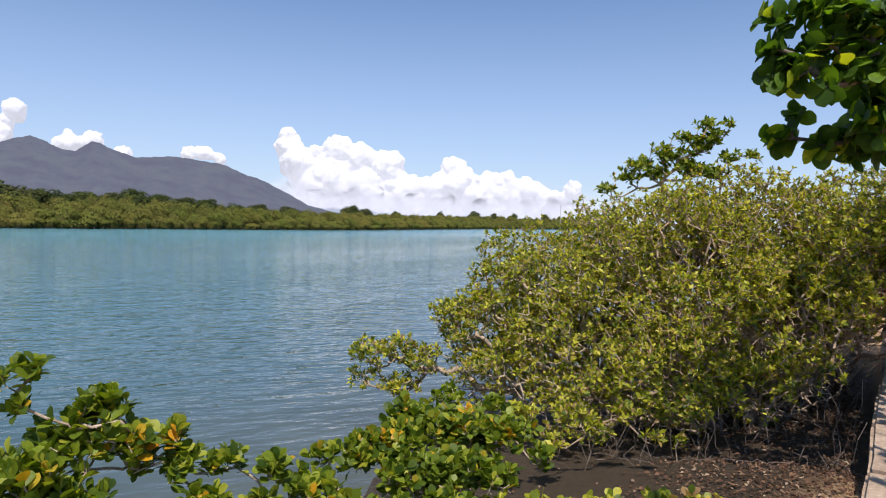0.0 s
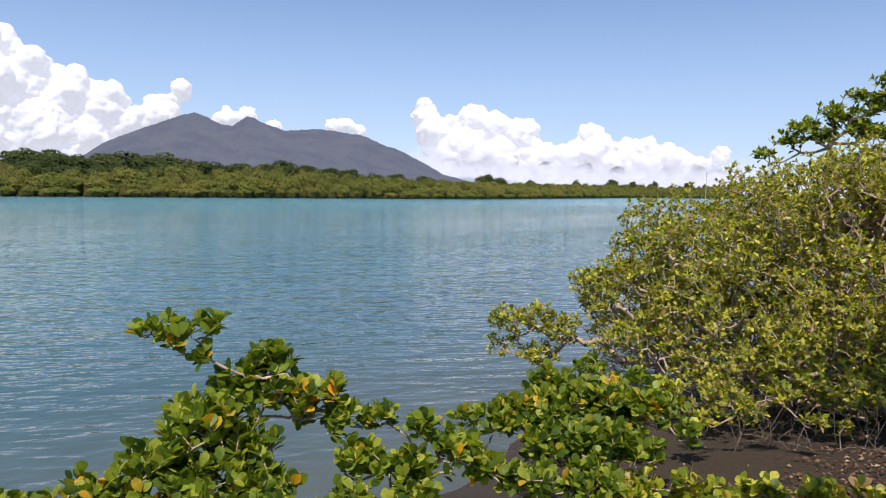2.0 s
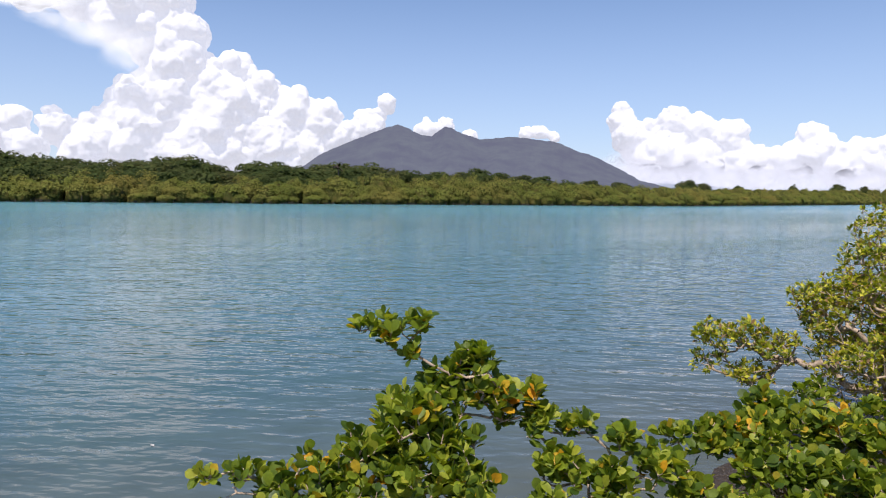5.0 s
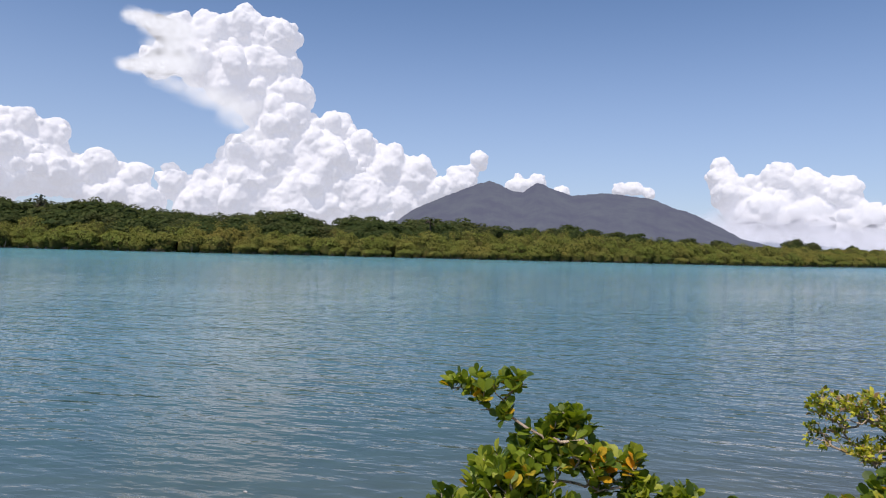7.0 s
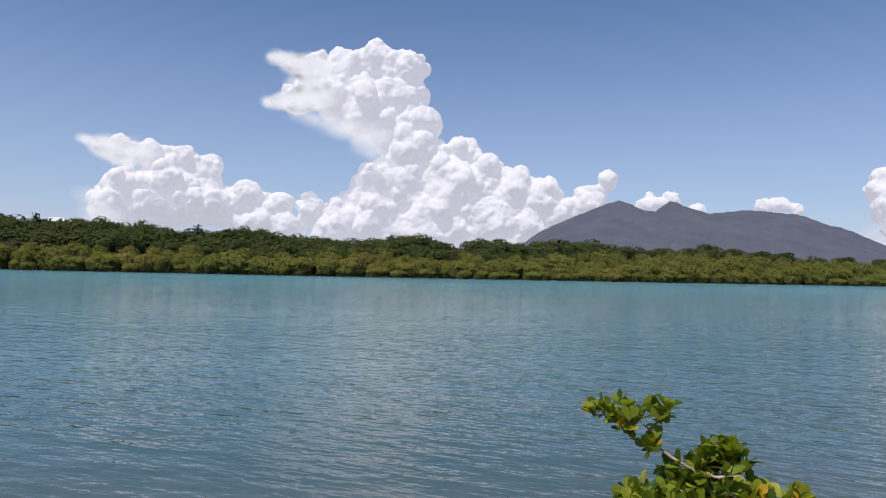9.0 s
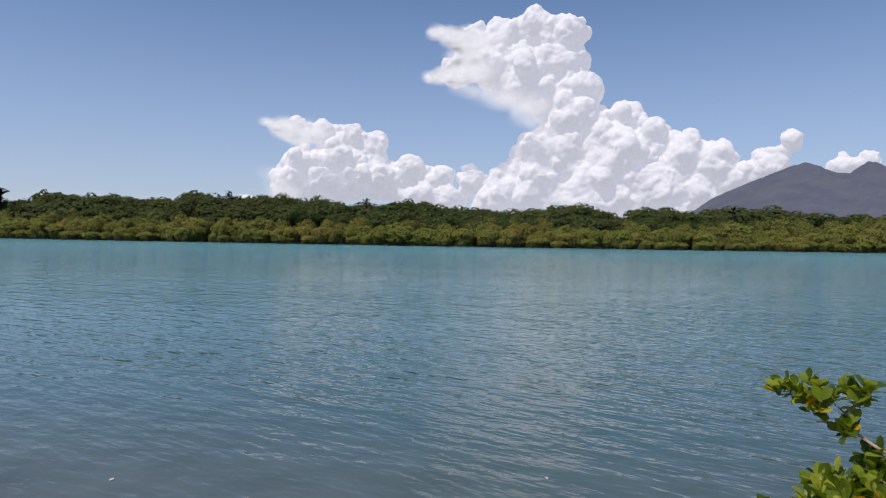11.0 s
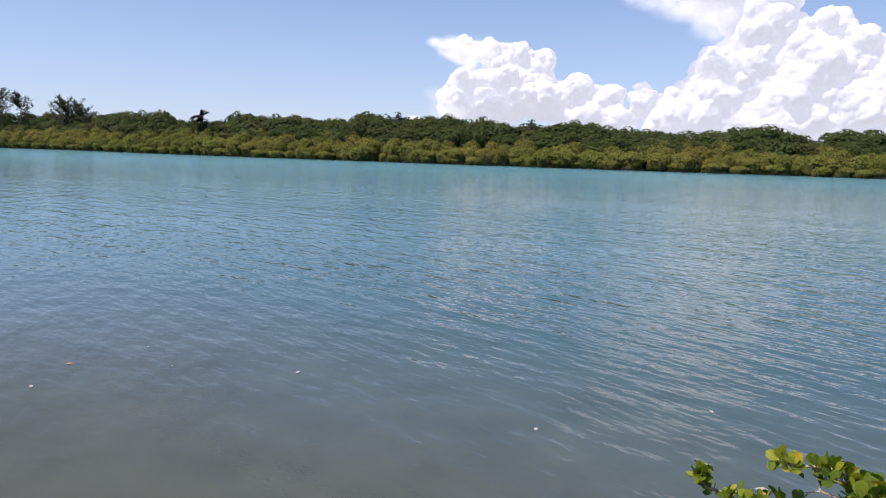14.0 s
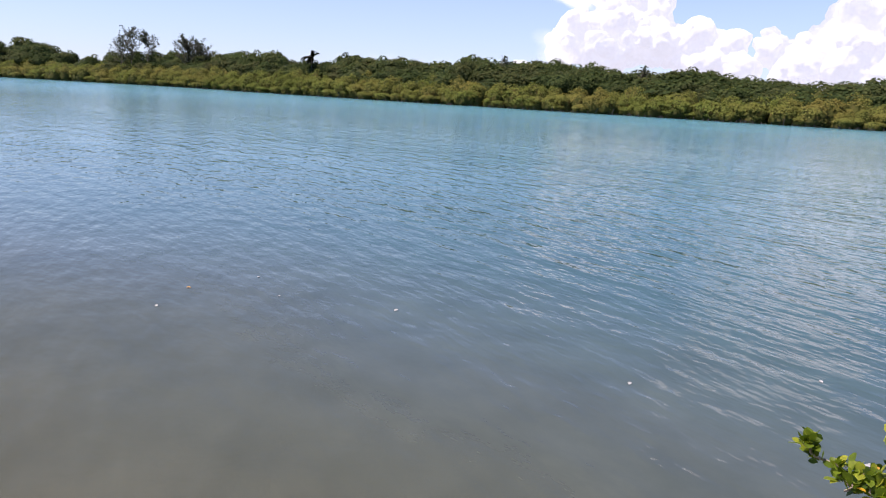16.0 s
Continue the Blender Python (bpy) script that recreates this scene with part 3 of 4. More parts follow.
def in_blobs(blobs, spacing, rng, shell=3.0, gaps=True):
    """Points through rounded masses (x, y, z, across, high), densest near their skins, thin beneath."""
    pts = []
    for x, y, z, r, h in blobs:
        count = max(3, int(4 * math.pi * r * (r + h) / 2 * 0.8 / spacing ** 2))
        d = rng.normal(size=(count, 3))
        d /= np.linalg.norm(d, axis=1)[:, None]
        d = d[rng.uniform(size=count) < np.where(d[:, 2] < -0.2, 0.3, 1.0)]
        q = rng.uniform(size=len(d)) ** (1 / shell)
        lump = np.array([1 + 0.28 * noise.noise(Vector(v) * 2.2 + Vector((x, y, z))) for v in d])
        pts.append(d * (q * lump)[:, None] * np.array((r, r, h)) + np.array((x, y, z)))
    pts = np.concatenate(pts)
    return pts if not gaps else pts[[noise.noise(Vector(p) * 2.6) + 0.5 * noise.noise(Vector(p) * 6.0) > -0.22 for p in pts]]


LEAF_SHAPES = [leaf_shape(6, 0.34, 0.22, 0.14, 0.62), leaf_shape(6, 0.38, 0.12, 0.04, 0.6), leaf_shape(6, 0.31, 0.3, 0.26, 0.64)]
LEAF_LOW = [leaf_shape(2, 0.29, 0.3, 0.16, 0.6), leaf_shape(2, 0.33, 0.2, 0.25, 0.6)]


def build_bush(name, roots, blobs, spacing, seed, label, group, length=0.07, shapes=LEAF_LOW, tip_radius=0.0022, singles=0, shell=3.0, sag=0.15, tufts=(5, 9), bark=M_BARK, extra=(), gaps=True, cap=0.06, poles=0.0, bare=0.0, leaf=M_LEAF, yellowed=()):
    rng = np.random.default_rng(seed)
    tips = in_blobs(blobs, spacing, rng, shell, gaps)
    if len(extra):
        tips = np.concatenate((tips, np.array(extra)))
    base = holder(name, Matrix.Translation(roots[0]), label, "bush", group)
    origin = np.array(roots[0])
    leafy = len(tips)
    if bare:
        dry = in_blobs([(x, y, z - 0.55 * h, r * 0.95, h * 0.8) for x, y, z, r, h in blobs], spacing / math.sqrt(bare), rng, 1.3, False)
        dry = dry[dry[:, 2] > 0.45]
        tips = np.concatenate((tips, dry))
    nodes, parent, ends = grow(roots, tips, rng, sag=sag, poles=poles)
    v, f = tubes(nodes, parent, ends, tip_radius, cap=cap)
    part("stem", mesh_from("stem", v - origin, f, bark, True), base, "thin grey crooked wood")
    ends = ends[:leafy]
    ways = nodes[ends] - nodes[parent[ends]]
    ways = ways / (np.linalg.norm(ways, axis=1)[:, None] + 1e-9) + np.array((0, 0, 0.45))
    rot, place, size = rosettes(nodes[ends], ways, rng, *tufts, length)
    size = size * np.interp(place[:, 1], [1.2, 2.2], [0.7, 1.0])
    pick = np.argsort(np.linalg.norm(place - np.array((-1.4, 2.2, 1.9)), axis=1))[:singles]
    rest = np.setdiff1d(np.arange(len(place)), pick)
    near = np.min([np.linalg.norm(place[rest] - np.array(y), axis=1) for y in yellowed], axis=0) if len(yellowed) else np.full(len(rest), 9.0)
    old = rest[(near < 0.08) & (rng.uniform(size=len(rest)) < 0.3)]
    rest = np.setdiff1d(rest, old)
    kind = rng.integers(0, len(shapes), len(place))
    v, f = join([scatter(shapes[s], rot[rest[kind[rest] == s]], place[rest[kind[rest] == s]] - origin, size[rest[kind[rest] == s]]) for s in range(len(shapes))])
    part("leaves", mesh_from("leaves", v, f, leaf, True), base, kind="stuff")
    if len(old):
        v, f = scatter(shapes[0], rot[old], place[old] - origin, size[old])
        part("yellowed_leaves", mesh_from("yellowed_leaves", v, f, M_LEAF_YELLOW, True), base, "orange-yellow ageing leaves", kind="stuff")
    if singles:
        data = [mesh_from("leaf", *s, leaf, True) for s in shapes]
        for i in pick:
            leaf = part("leaf", data[kind[i]], base)
            leaf.matrix_basis = Matrix.LocRotScale(Vector(place[i] - origin), Matrix(rot[i].tolist()).to_quaternion(), Vector((size[i],) * 3))
    return base


# the tall thicket on the mud beside the wall
THICKET = "mangrove bushes on the bank"
build_bush("mangrove_bush", [(2.2, 6.6, 0.25), (2.6, 6.2, 0.4), (1.9, 7.3, 0.1)],
           [(1.27, 6.9, 1.2, 1.0, 0.9), (0.5, 6.5, 1.05, 0.5, 0.5), (-0.64, 6.25, 1.14, 0.22, 0.16), (-0.72, 6.2, 0.95, 0.14, 0.1), (-0.41, 6.38, 1.2, 0.2, 0.14), (-0.19, 6.36, 1.08, 0.24, 0.18), (-0.4, 6.25, 0.85, 0.2, 0.1), (0.08, 6.73, 1.5, 0.22, 0.16), (0.23, 6.6, 1.3, 0.28, 0.2), (0.39, 6.83, 1.6, 0.22, 0.16), (0.47, 6.95, 1.88, 0.2, 0.14), (0.75, 7.04, 2.0, 0.24, 0.2), (1.1, 8.3, 1.85, 0.75, 0.6), (0.8, 7.5, 1.4, 0.7, 0.6), (1.3, 6.0, 0.8, 0.5, 0.35), (1.2, 7.7, 0.95, 0.8, 0.45), (1.9, 6.1, 1.0, 0.5, 0.4)],
           0.062, 11, "dense mangrove bush with small olive-green leaves leaning over the water", THICKET, 0.049, poles=0.8, bare=0.6, cap=0.03, tip_radius=0.0023, leaf=M_LEAF_OLIVE)
build_bush("mangrove_bush", [(2.9, 6.6, 0.4), (3.4, 7.4, 0.4), (2.7, 7.9, 0.2), (2.75, 6.0, 0.4), (3.0, 6.15, 0.42), (3.3, 6.3, 0.45), (2.5, 6.3, 0.35)],
           [(2.6, 7.4, 1.9, 1.2, 1.0), (2.95, 6.6, 1.55, 0.95, 0.6), (2.1, 8.7, 2.25, 0.7, 0.5), (2.9, 8.2, 2.35, 0.8, 0.55), (2.0, 7.6, 1.6, 0.8, 0.75), (3.4, 6.4, 1.7, 0.7, 0.5), (2.3, 6.2, 1.2, 0.6, 0.4), (2.7, 5.9, 1.0, 0.5, 0.3), (3.2, 6.0, 1.15, 0.45, 0.3), (2.1, 5.8, 0.85, 0.4, 0.2)],
           0.066, 12, "mangrove bush with yellow-green leaves and bare grey twigs below", THICKET, 0.049, poles=0.8, bare=1.4, cap=0.026, tip_radius=0.0024, bark=M_BARK_BROWN, leaf=M_LEAF_OLIVE)
build_bush("mangrove_bush", [(4.0, 7.2, 0.55), (4.6, 7.6, 0.6), (4.2, 8.3, 0.5), (3.7, 6.7, 0.5), (3.95, 6.9, 0.55), (4.4, 7.0, 0.6)],
           [(3.95, 7.4, 2.2, 1.2, 1.0), (4.5, 6.9, 2.3, 1.0, 0.8), (3.6, 8.4, 2.5, 0.9, 0.75), (5.2, 8.0, 2.4, 1.1, 0.9), (4.1, 6.4, 1.95, 0.75, 0.55), (4.7, 6.2, 2.15, 0.7, 0.5), (3.6, 6.2, 1.75, 0.4, 0.25)],
           0.068, 13, "tall mangrove bush with olive leaves above a litter-covered bank", THICKET, 0.049, poles=1.0, bare=1.6, cap=0.024, tip_radius=0.0024, bark=M_BARK_BROWN, leaf=M_LEAF_OLIVE)
build_bush("small_tree", [(3.3, 8.6, 0.35), (3.1, 8.9, 0.3)],
           [(3.22, 8.31, 3.69, 0.15, 0.09), (3.45, 8.21, 3.69, 0.1, 0.06), (3.01, 8.41, 3.52, 0.18, 0.11), (2.77, 8.51, 3.37, 0.18, 0.11), (2.36, 8.66, 3.05, 0.2, 0.12), (2.12, 8.73, 2.9, 0.15, 0.09), (2.69, 8.56, 3.08, 0.21, 0.13), (3.18, 8.36, 3.4, 0.14, 0.08), (3.49, 8.25, 3.29, 0.14, 0.08), (3.04, 8.44, 3.16, 0.2, 0.12), (3.72, 8.14, 3.32, 0.11, 0.06), (2.5, 8.6, 3.2, 0.2, 0.12), (2.9, 8.45, 3.3, 0.22, 0.14), (3.3, 8.4, 3.1, 0.25, 0.12), (3.3, 8.3, 3.55, 0.18, 0.1)],
           0.072, 14, "slender open-crowned small tree rising above the bushes", "", shell=1.6, tufts=(4, 8), gaps=False, cap=0.03)

# the low bushes in front
SHORE = "shore bushes"
build_bush("shore_bush", [(-0.75, 2.75, 0.42), (-0.45, 3.1, 0.4), (-1.0, 2.4, 0.5)],
           [(-1.69, 2.3, 1.81, 0.048, 0.036), (-1.6, 2.35, 1.78, 0.084, 0.072), (-1.5, 2.42, 1.82, 0.06, 0.048), (-1.52, 2.38, 1.71, 0.048, 0.036), (-1.3, 2.53, 1.63, 0.12, 0.084), (-1.39, 2.46, 1.53, 0.132, 0.096), (-1.2, 2.59, 1.48, 0.12, 0.096), (-1.08, 2.7, 1.5, 0.072, 0.048), (-1.31, 2.32, 1.37, 0.144, 0.108), (-1.05, 2.67, 1.39, 0.096, 0.072), (-0.89, 2.77, 1.37, 0.072, 0.048), (-0.72, 2.83, 1.33, 0.096, 0.06), (-0.9, 2.55, 1.25, 0.108, 0.084), (-0.72, 2.64, 1.2, 0.108, 0.084), (-0.57, 2.84, 1.23, 0.12, 0.084), (-1.18, 2.21, 1.25, 0.12, 0.084), (-1.06, 2.1, 1.18, 0.12, 0.096), (-0.87, 2.34, 1.14, 0.12, 0.084), (-0.64, 2.5, 1.11, 0.12, 0.084)],
           0.051, 21, "low shore bush with glossy rounded green leaves and pale twigs", SHORE, 0.056, LEAF_SHAPES, 0.0018, singles=300, shell=2.0, tufts=(5, 9), extra=[(-1.42, 2.40, 1.65), (-1.36, 2.43, 1.62)], gaps=False, cap=0.006, bare=1.0, yellowed=[(-1.19, 2.59, 1.5), (-1.11, 2.63, 1.5)])
build_bush("shore_bush", [(-1.25, 2.0, 0.5), (-1.45, 1.75, 0.5)],
           [(-1.43, 2.23, 1.47, 0.144, 0.108), (-1.5, 2.02, 1.39, 0.12, 0.084), (-1.56, 1.83, 1.36, 0.108, 0.084), (-1.62, 1.65, 1.38, 0.096, 0.072), (-1.69, 1.53, 1.42, 0.06, 0.048), (-1.73, 1.44, 1.46, 0.036, 0.024), (-1.56, 1.58, 1.31, 0.12, 0.096), (-1.45, 1.8, 1.28, 0.144, 0.108), (-1.34, 2.08, 1.29, 0.156, 0.108), (-1.95, 1.32, 1.32, 0.05, 0.03), (-1.83, 1.4, 1.27, 0.072, 0.06), (-1.76, 1.46, 1.26, 0.084, 0.072)],
           0.051, 26, "low shore bush with small bright green leaves leaning over the shallows", SHORE, 0.056, LEAF_SHAPES, 0.0018, shell=2.0, tufts=(5, 9), gaps=False, cap=0.006, bare=0.9)
build_bush("shore_bush", [(0.25, 4.0, 0.4), (0.0, 3.8, 0.38)],
           [(-0.53, 3.04, 1.3, 0.072, 0.06), (-0.37, 3.25, 1.24, 0.132, 0.096), (-0.22, 3.38, 1.27, 0.144, 0.108), (-0.19, 3.61, 1.36, 0.084, 0.06), (-0.03, 3.59, 1.28, 0.168, 0.12), (0.18, 3.58, 1.27, 0.168, 0.12), (-0.11, 3.23, 1.16, 0.18, 0.132), (0.11, 3.33, 1.13, 0.18, 0.132), (0.33, 3.56, 1.25, 0.144, 0.108), (0.28, 3.31, 1.13, 0.12, 0.084), (-0.24, 2.97, 1.06, 0.12, 0.096), (0.06, 3.07, 1.03, 0.144, 0.108), (-0.44, 2.98, 1.11, 0.096, 0.072)],
           0.053, 22, "low shore bush with green leaves and a few orange ones", SHORE, 0.057, LEAF_SHAPES, 0.0018, shell=2.0, tufts=(5, 9), gaps=False, cap=0.006, bare=1.0, yellowed=[(-0.26, 3.33, 1.31), (0.15, 3.63, 1.42), (0.1, 3.6, 1.31), (0.31, 3.57, 1.27)])
build_bush("shore_bush", [(0.3, 4.4, 0.3), (0.05, 4.2, 0.3)],
           [(-0.14, 4.00, 1.24, 0.11, 0.09), (0.07, 4.32, 1.26, 0.11, 0.09), (0.34, 4.39, 1.18, 0.12, 0.09), (0.13, 3.77, 1.18, 0.12, 0.09), (0.51, 4.23, 1.07, 0.11, 0.09), (0.62, 3.98, 1.01, 0.09, 0.07)],
           0.06, 27, "leafy shore bush under the hanging mangrove twigs", SHORE, 0.054, LEAF_SHAPES, 0.0018, shell=2.0, tufts=(5, 8), gaps=False, cap=0.006, bare=1.0)
build_bush("shore_bush", [(0.95, 5.2, 0.25), (1.2, 5.3, 0.25)],
           [(0.83, 4.84, 0.80, 0.11, 0.08), (1.19, 5.00, 0.87, 0.11, 0.09), (1.45, 5.18, 0.96, 0.14, 0.11), (0.99, 5.07, 0.97, 0.14, 0.10), (0.61, 4.74, 1.05, 0.13, 0.10), (1.64, 4.96, 0.81, 0.09, 0.07)],
           0.06, 28, "thin olive shoots at the foot of the mangroves", SHORE, 0.05, LEAF_LOW, 0.0018, shell=2.0, tufts=(4, 8), gaps=False, cap=0.006, bare=1.2, bark=M_BARK_BROWN, leaf=M_LEAF_OLIVE)
build_bush("shore_bush", [(0.9, 3.45, 0.5), (1.2, 3.5, 0.5), (0.5, 3.4, 0.5)],
           [(0.54, 3.24, 0.98, 0.108, 0.084), (0.86, 3.29, 0.98, 0.108, 0.084), (1.12, 3.32, 0.98, 0.12, 0.084), (1.35, 3.34, 0.97, 0.12, 0.084), (0.66, 3.11, 0.98, 0.108, 0.084), (0.29, 3.16, 0.98, 0.108, 0.084)],
           0.06, 23, "small yellow-green shore bush on the mud", SHORE, 0.057, LEAF_SHAPES, 0.0018, shell=2.0, tufts=(5, 8), gaps=False, cap=0.006, leaf=M_LEAF_OLIVE)


# ---- far bank ----
def spray(count, rng, size, lumps=5, flat=0.8, low=0.3, high=0.55, near=0.45, far=0.72):
    """A crown of small leaf sprays over a lumpy mass of radius 1: places, outward ways and sizes."""
    ring = rng.normal(size=(lumps, 3))
    ring[:, 2] = np.abs(ring[:, 2]) * 0.9
    ring /= np.linalg.norm(ring, axis=1)[:, None]
    cs = np.concatenate((np.zeros((1, 3)), ring * rng.uniform(near, far, (lumps, 1))))
    rs = np.concatenate(([0.78], rng.uniform(low, high, lumps)))
    which = rng.choice(len(rs), count, p=rs ** 2 / (rs ** 2).sum())
    d = rng.normal(size=(count, 3))
    d /= np.linalg.norm(d, axis=1)[:, None]
    d[:, 2] = np.where(rng.uniform(size=count) < 0.6, np.abs(d[:, 2]), d[:, 2])
    p = cs[which] + d * (rs[which] * rng.uniform(0.8, 1.08, count))[:, None]
    p[:, 2] *= flat
    return p, d, size * rng.uniform(0.6, 1.4, count)


SPRAY = (np.array([(-0.55, -0.3, 0), (0.15, -0.5, 0.1), (0.6, 0.08, -0.12), (-0.1, 0.5, 0.1)]), np.array([(0, 1, 2), (0, 2, 3)]))


def crown_mesh(p, d, s, rng, loose=0.18):
    x = np.cross(d, rng.normal(size=d.shape))
    return scatter(SPRAY, frames_from(x, d + np.array((0, 0, 0.35)) + rng.normal(size=d.shape) * loose), p, s)


def river_to_world(u, n):
    return ALONG * u + ACROSS * n


def build_belt():
    """The mangrove belt along the far water's edge."""
    rng = np.random.default_rng(31)
    crowns = [spray(680, rng, 0.092, 18, 0.85, 0.18, 0.32, 0.5, 0.66) for _ in range(8)]
    # inner masses: domes whose sides go straight down into the water, coloured as gap shade
    skirt, cf = BALLS[2][0].copy(), BALLS[2][1]
    low = skirt[:, 2] < 0
    skirt[low, :2] /= np.maximum(np.linalg.norm(skirt[low, :2], axis=1), 0.3)[:, None]
    pieces, wood, cores, ways = [], [], [], []
    u = -330.0
    while u < 520:
        step = 2.4 if -160 < u < 180 else 3.6
        for row in range(-1, 4):
            uu = u + rng.uniform(-1, 1)
            n = float(far_edge(uu)) + (0.6 + row * 2.6 if row >= 0 else -0.4) + rng.uniform(-1.1, 1.1)
            x, y = river_to_world(uu, n)
            wide = rng.uniform(1.4, 2.7) * (1.0 if row >= 0 else 0.75) * (1.0 if -160 < u < 180 else 1.3)
            top = (2.7, 3.5, 4.0, 4.3, 1.5)[row] * rng.uniform(0.74, 1.12) * (1 + 0.12 * fbm(uu, row * 9.0, 0.05, 2)) * float(np.interp(uu, [-150, -74, -20, 20, 50, 72, 95, 115, 164, 230, 346, 403, 520], [1.35, 1.38, 1.12, 1.1, 1.22, 1.42, 1.36, 1.15, 1.15, 1.45, 1.75, 1.9, 2.2]))
            tall = top * 0.52
            p, d, s = crowns[rng.integers(8)]
            turn = rng.uniform(0, 6.28)
            c, sn = math.cos(turn), math.sin(turn)
            m = np.array(((c, -sn, 0), (sn, c, 0), (0, 0, 1)))
            keep = (rng.uniform(size=len(p)) < (1.0 if row < 2 else 0.55 if row == 2 else 0.4) * (1.0 if -160 < u < 180 else 0.7)) & (p[:, 2] > (-0.8 if row < 1 else 0.0 if row == 1 else 0.2))
            q = (p @ m.T)[keep] * np.array((wide, wide, tall / 0.85)) + np.array((x, y, top - tall * 0.95))
            pieces.append(crown_mesh(q, (d @ m.T)[keep], s[keep] * wide, rng, 0.5))
            ways.append((d @ m.T)[keep] * 0.45 + (p @ m.T)[keep] * 0.45 + np.array((0, 0, 1.2 if row < 1 else 1.0)))
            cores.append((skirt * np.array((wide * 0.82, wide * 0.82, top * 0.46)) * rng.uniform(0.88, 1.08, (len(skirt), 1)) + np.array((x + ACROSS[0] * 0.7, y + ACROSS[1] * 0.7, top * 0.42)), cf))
            # short stems that draw the dark shade line along the water
            if row < 0:
                for _ in range(7):
                    px, py = river_to_world(uu + rng.uniform(-1, 1) * wide, n - wide * rng.uniform(0.75, 1.05))
                    wood.append((np.array((px, py, -0.3)), np.array((px + rng.normal() * 0.2, py + rng.normal() * 0.1, rng.uniform(0.12, 0.4)))))
            if row == 0:
                for _ in range(2):
                    px, py = x + rng.normal() * 0.9, y + rng.normal() * 0.5
                    wood.append((np.array((px, py, -0.3)), np.array((px + rng.normal() * 0.4, py + rng.normal() * 0.4, top * 0.3))))
        u += step
    v, f = join(pieces)
    tagged(new("mangrove_belt", outward(mesh_from("mangrove_belt", v, f, M_BELT), np.concatenate(ways), 4)), "continuous belt of olive-green mangroves along the far water's edge", "mangroves", kind="stuff")
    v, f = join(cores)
    tagged(new("mangrove_interior", outward(mesh_from("mangrove_interior", v, f, M_GAP_SHADE, True), np.tile(skirt * 0.6 + np.array((0, 0, 0.9)), (len(cores), 1)), 1)), "solid domes inside the far mangroves, coloured dark as the shade between crowns", "mangroves", kind="stuff")
    nodes = np.array([p for pair in wood for p in pair])
    parent = np.array([-1 if i % 2 == 0 else i - 1 for i in range(len(nodes))])
    ends = np.nonzero(parent >= 0)[0]
    v, f = tubes(nodes, parent, ends, 0.06, sides=4, cap=0.06)
    tagged(new("mangrove_roots", mesh_from("mangrove_roots", v, f, M_ROOT_SHADE)), "stems and prop roots standing in the far shallows, coloured dark as waterline shade", "roots", kind="stuff")


build_belt()


def tree_meshes(seed, count, flat):
    rng = np.random.default_rng(seed)
    p, d, s = spray(count, rng, 0.088, 14, flat, 0.22, 0.38)
    v, f = crown_mesh(p, d, s, rng)
    cv, cf = BALLS[2]
    v, f = join([(v, f), (cv * rng.uniform(0.58, 0.72, (len(cv), 1)) * np.array((1, 1, flat)), cf)])
    crown = outward(mesh_from("crown", v, f, M_WOOD), d * 0.45 + p * 0.45 + np.array((0, 0, 0.7)), 4, cv * 0.9 + np.array((0, 0, 0.7)))
    roots = [(0.0, 0.0, -2.2)]
    inner = p[rng.choice(len(p), 14)] * 0.7
    nodes, parent, ends = grow(roots, inner, rng, step=0.3, sag=0.0)
    v, f = tubes(nodes, parent, ends, 0.012, cap=0.07)
    return crown, mesh_from("trunk", v, f, M_BARK_DARK, True), float(np.percentile(p[:, 2], 98.5))


TREES = [tree_meshes(50 + i, 1450, fl) for i, fl in enumerate((0.85, 0.8, 0.95, 0.75, 0.9, 0.8))]


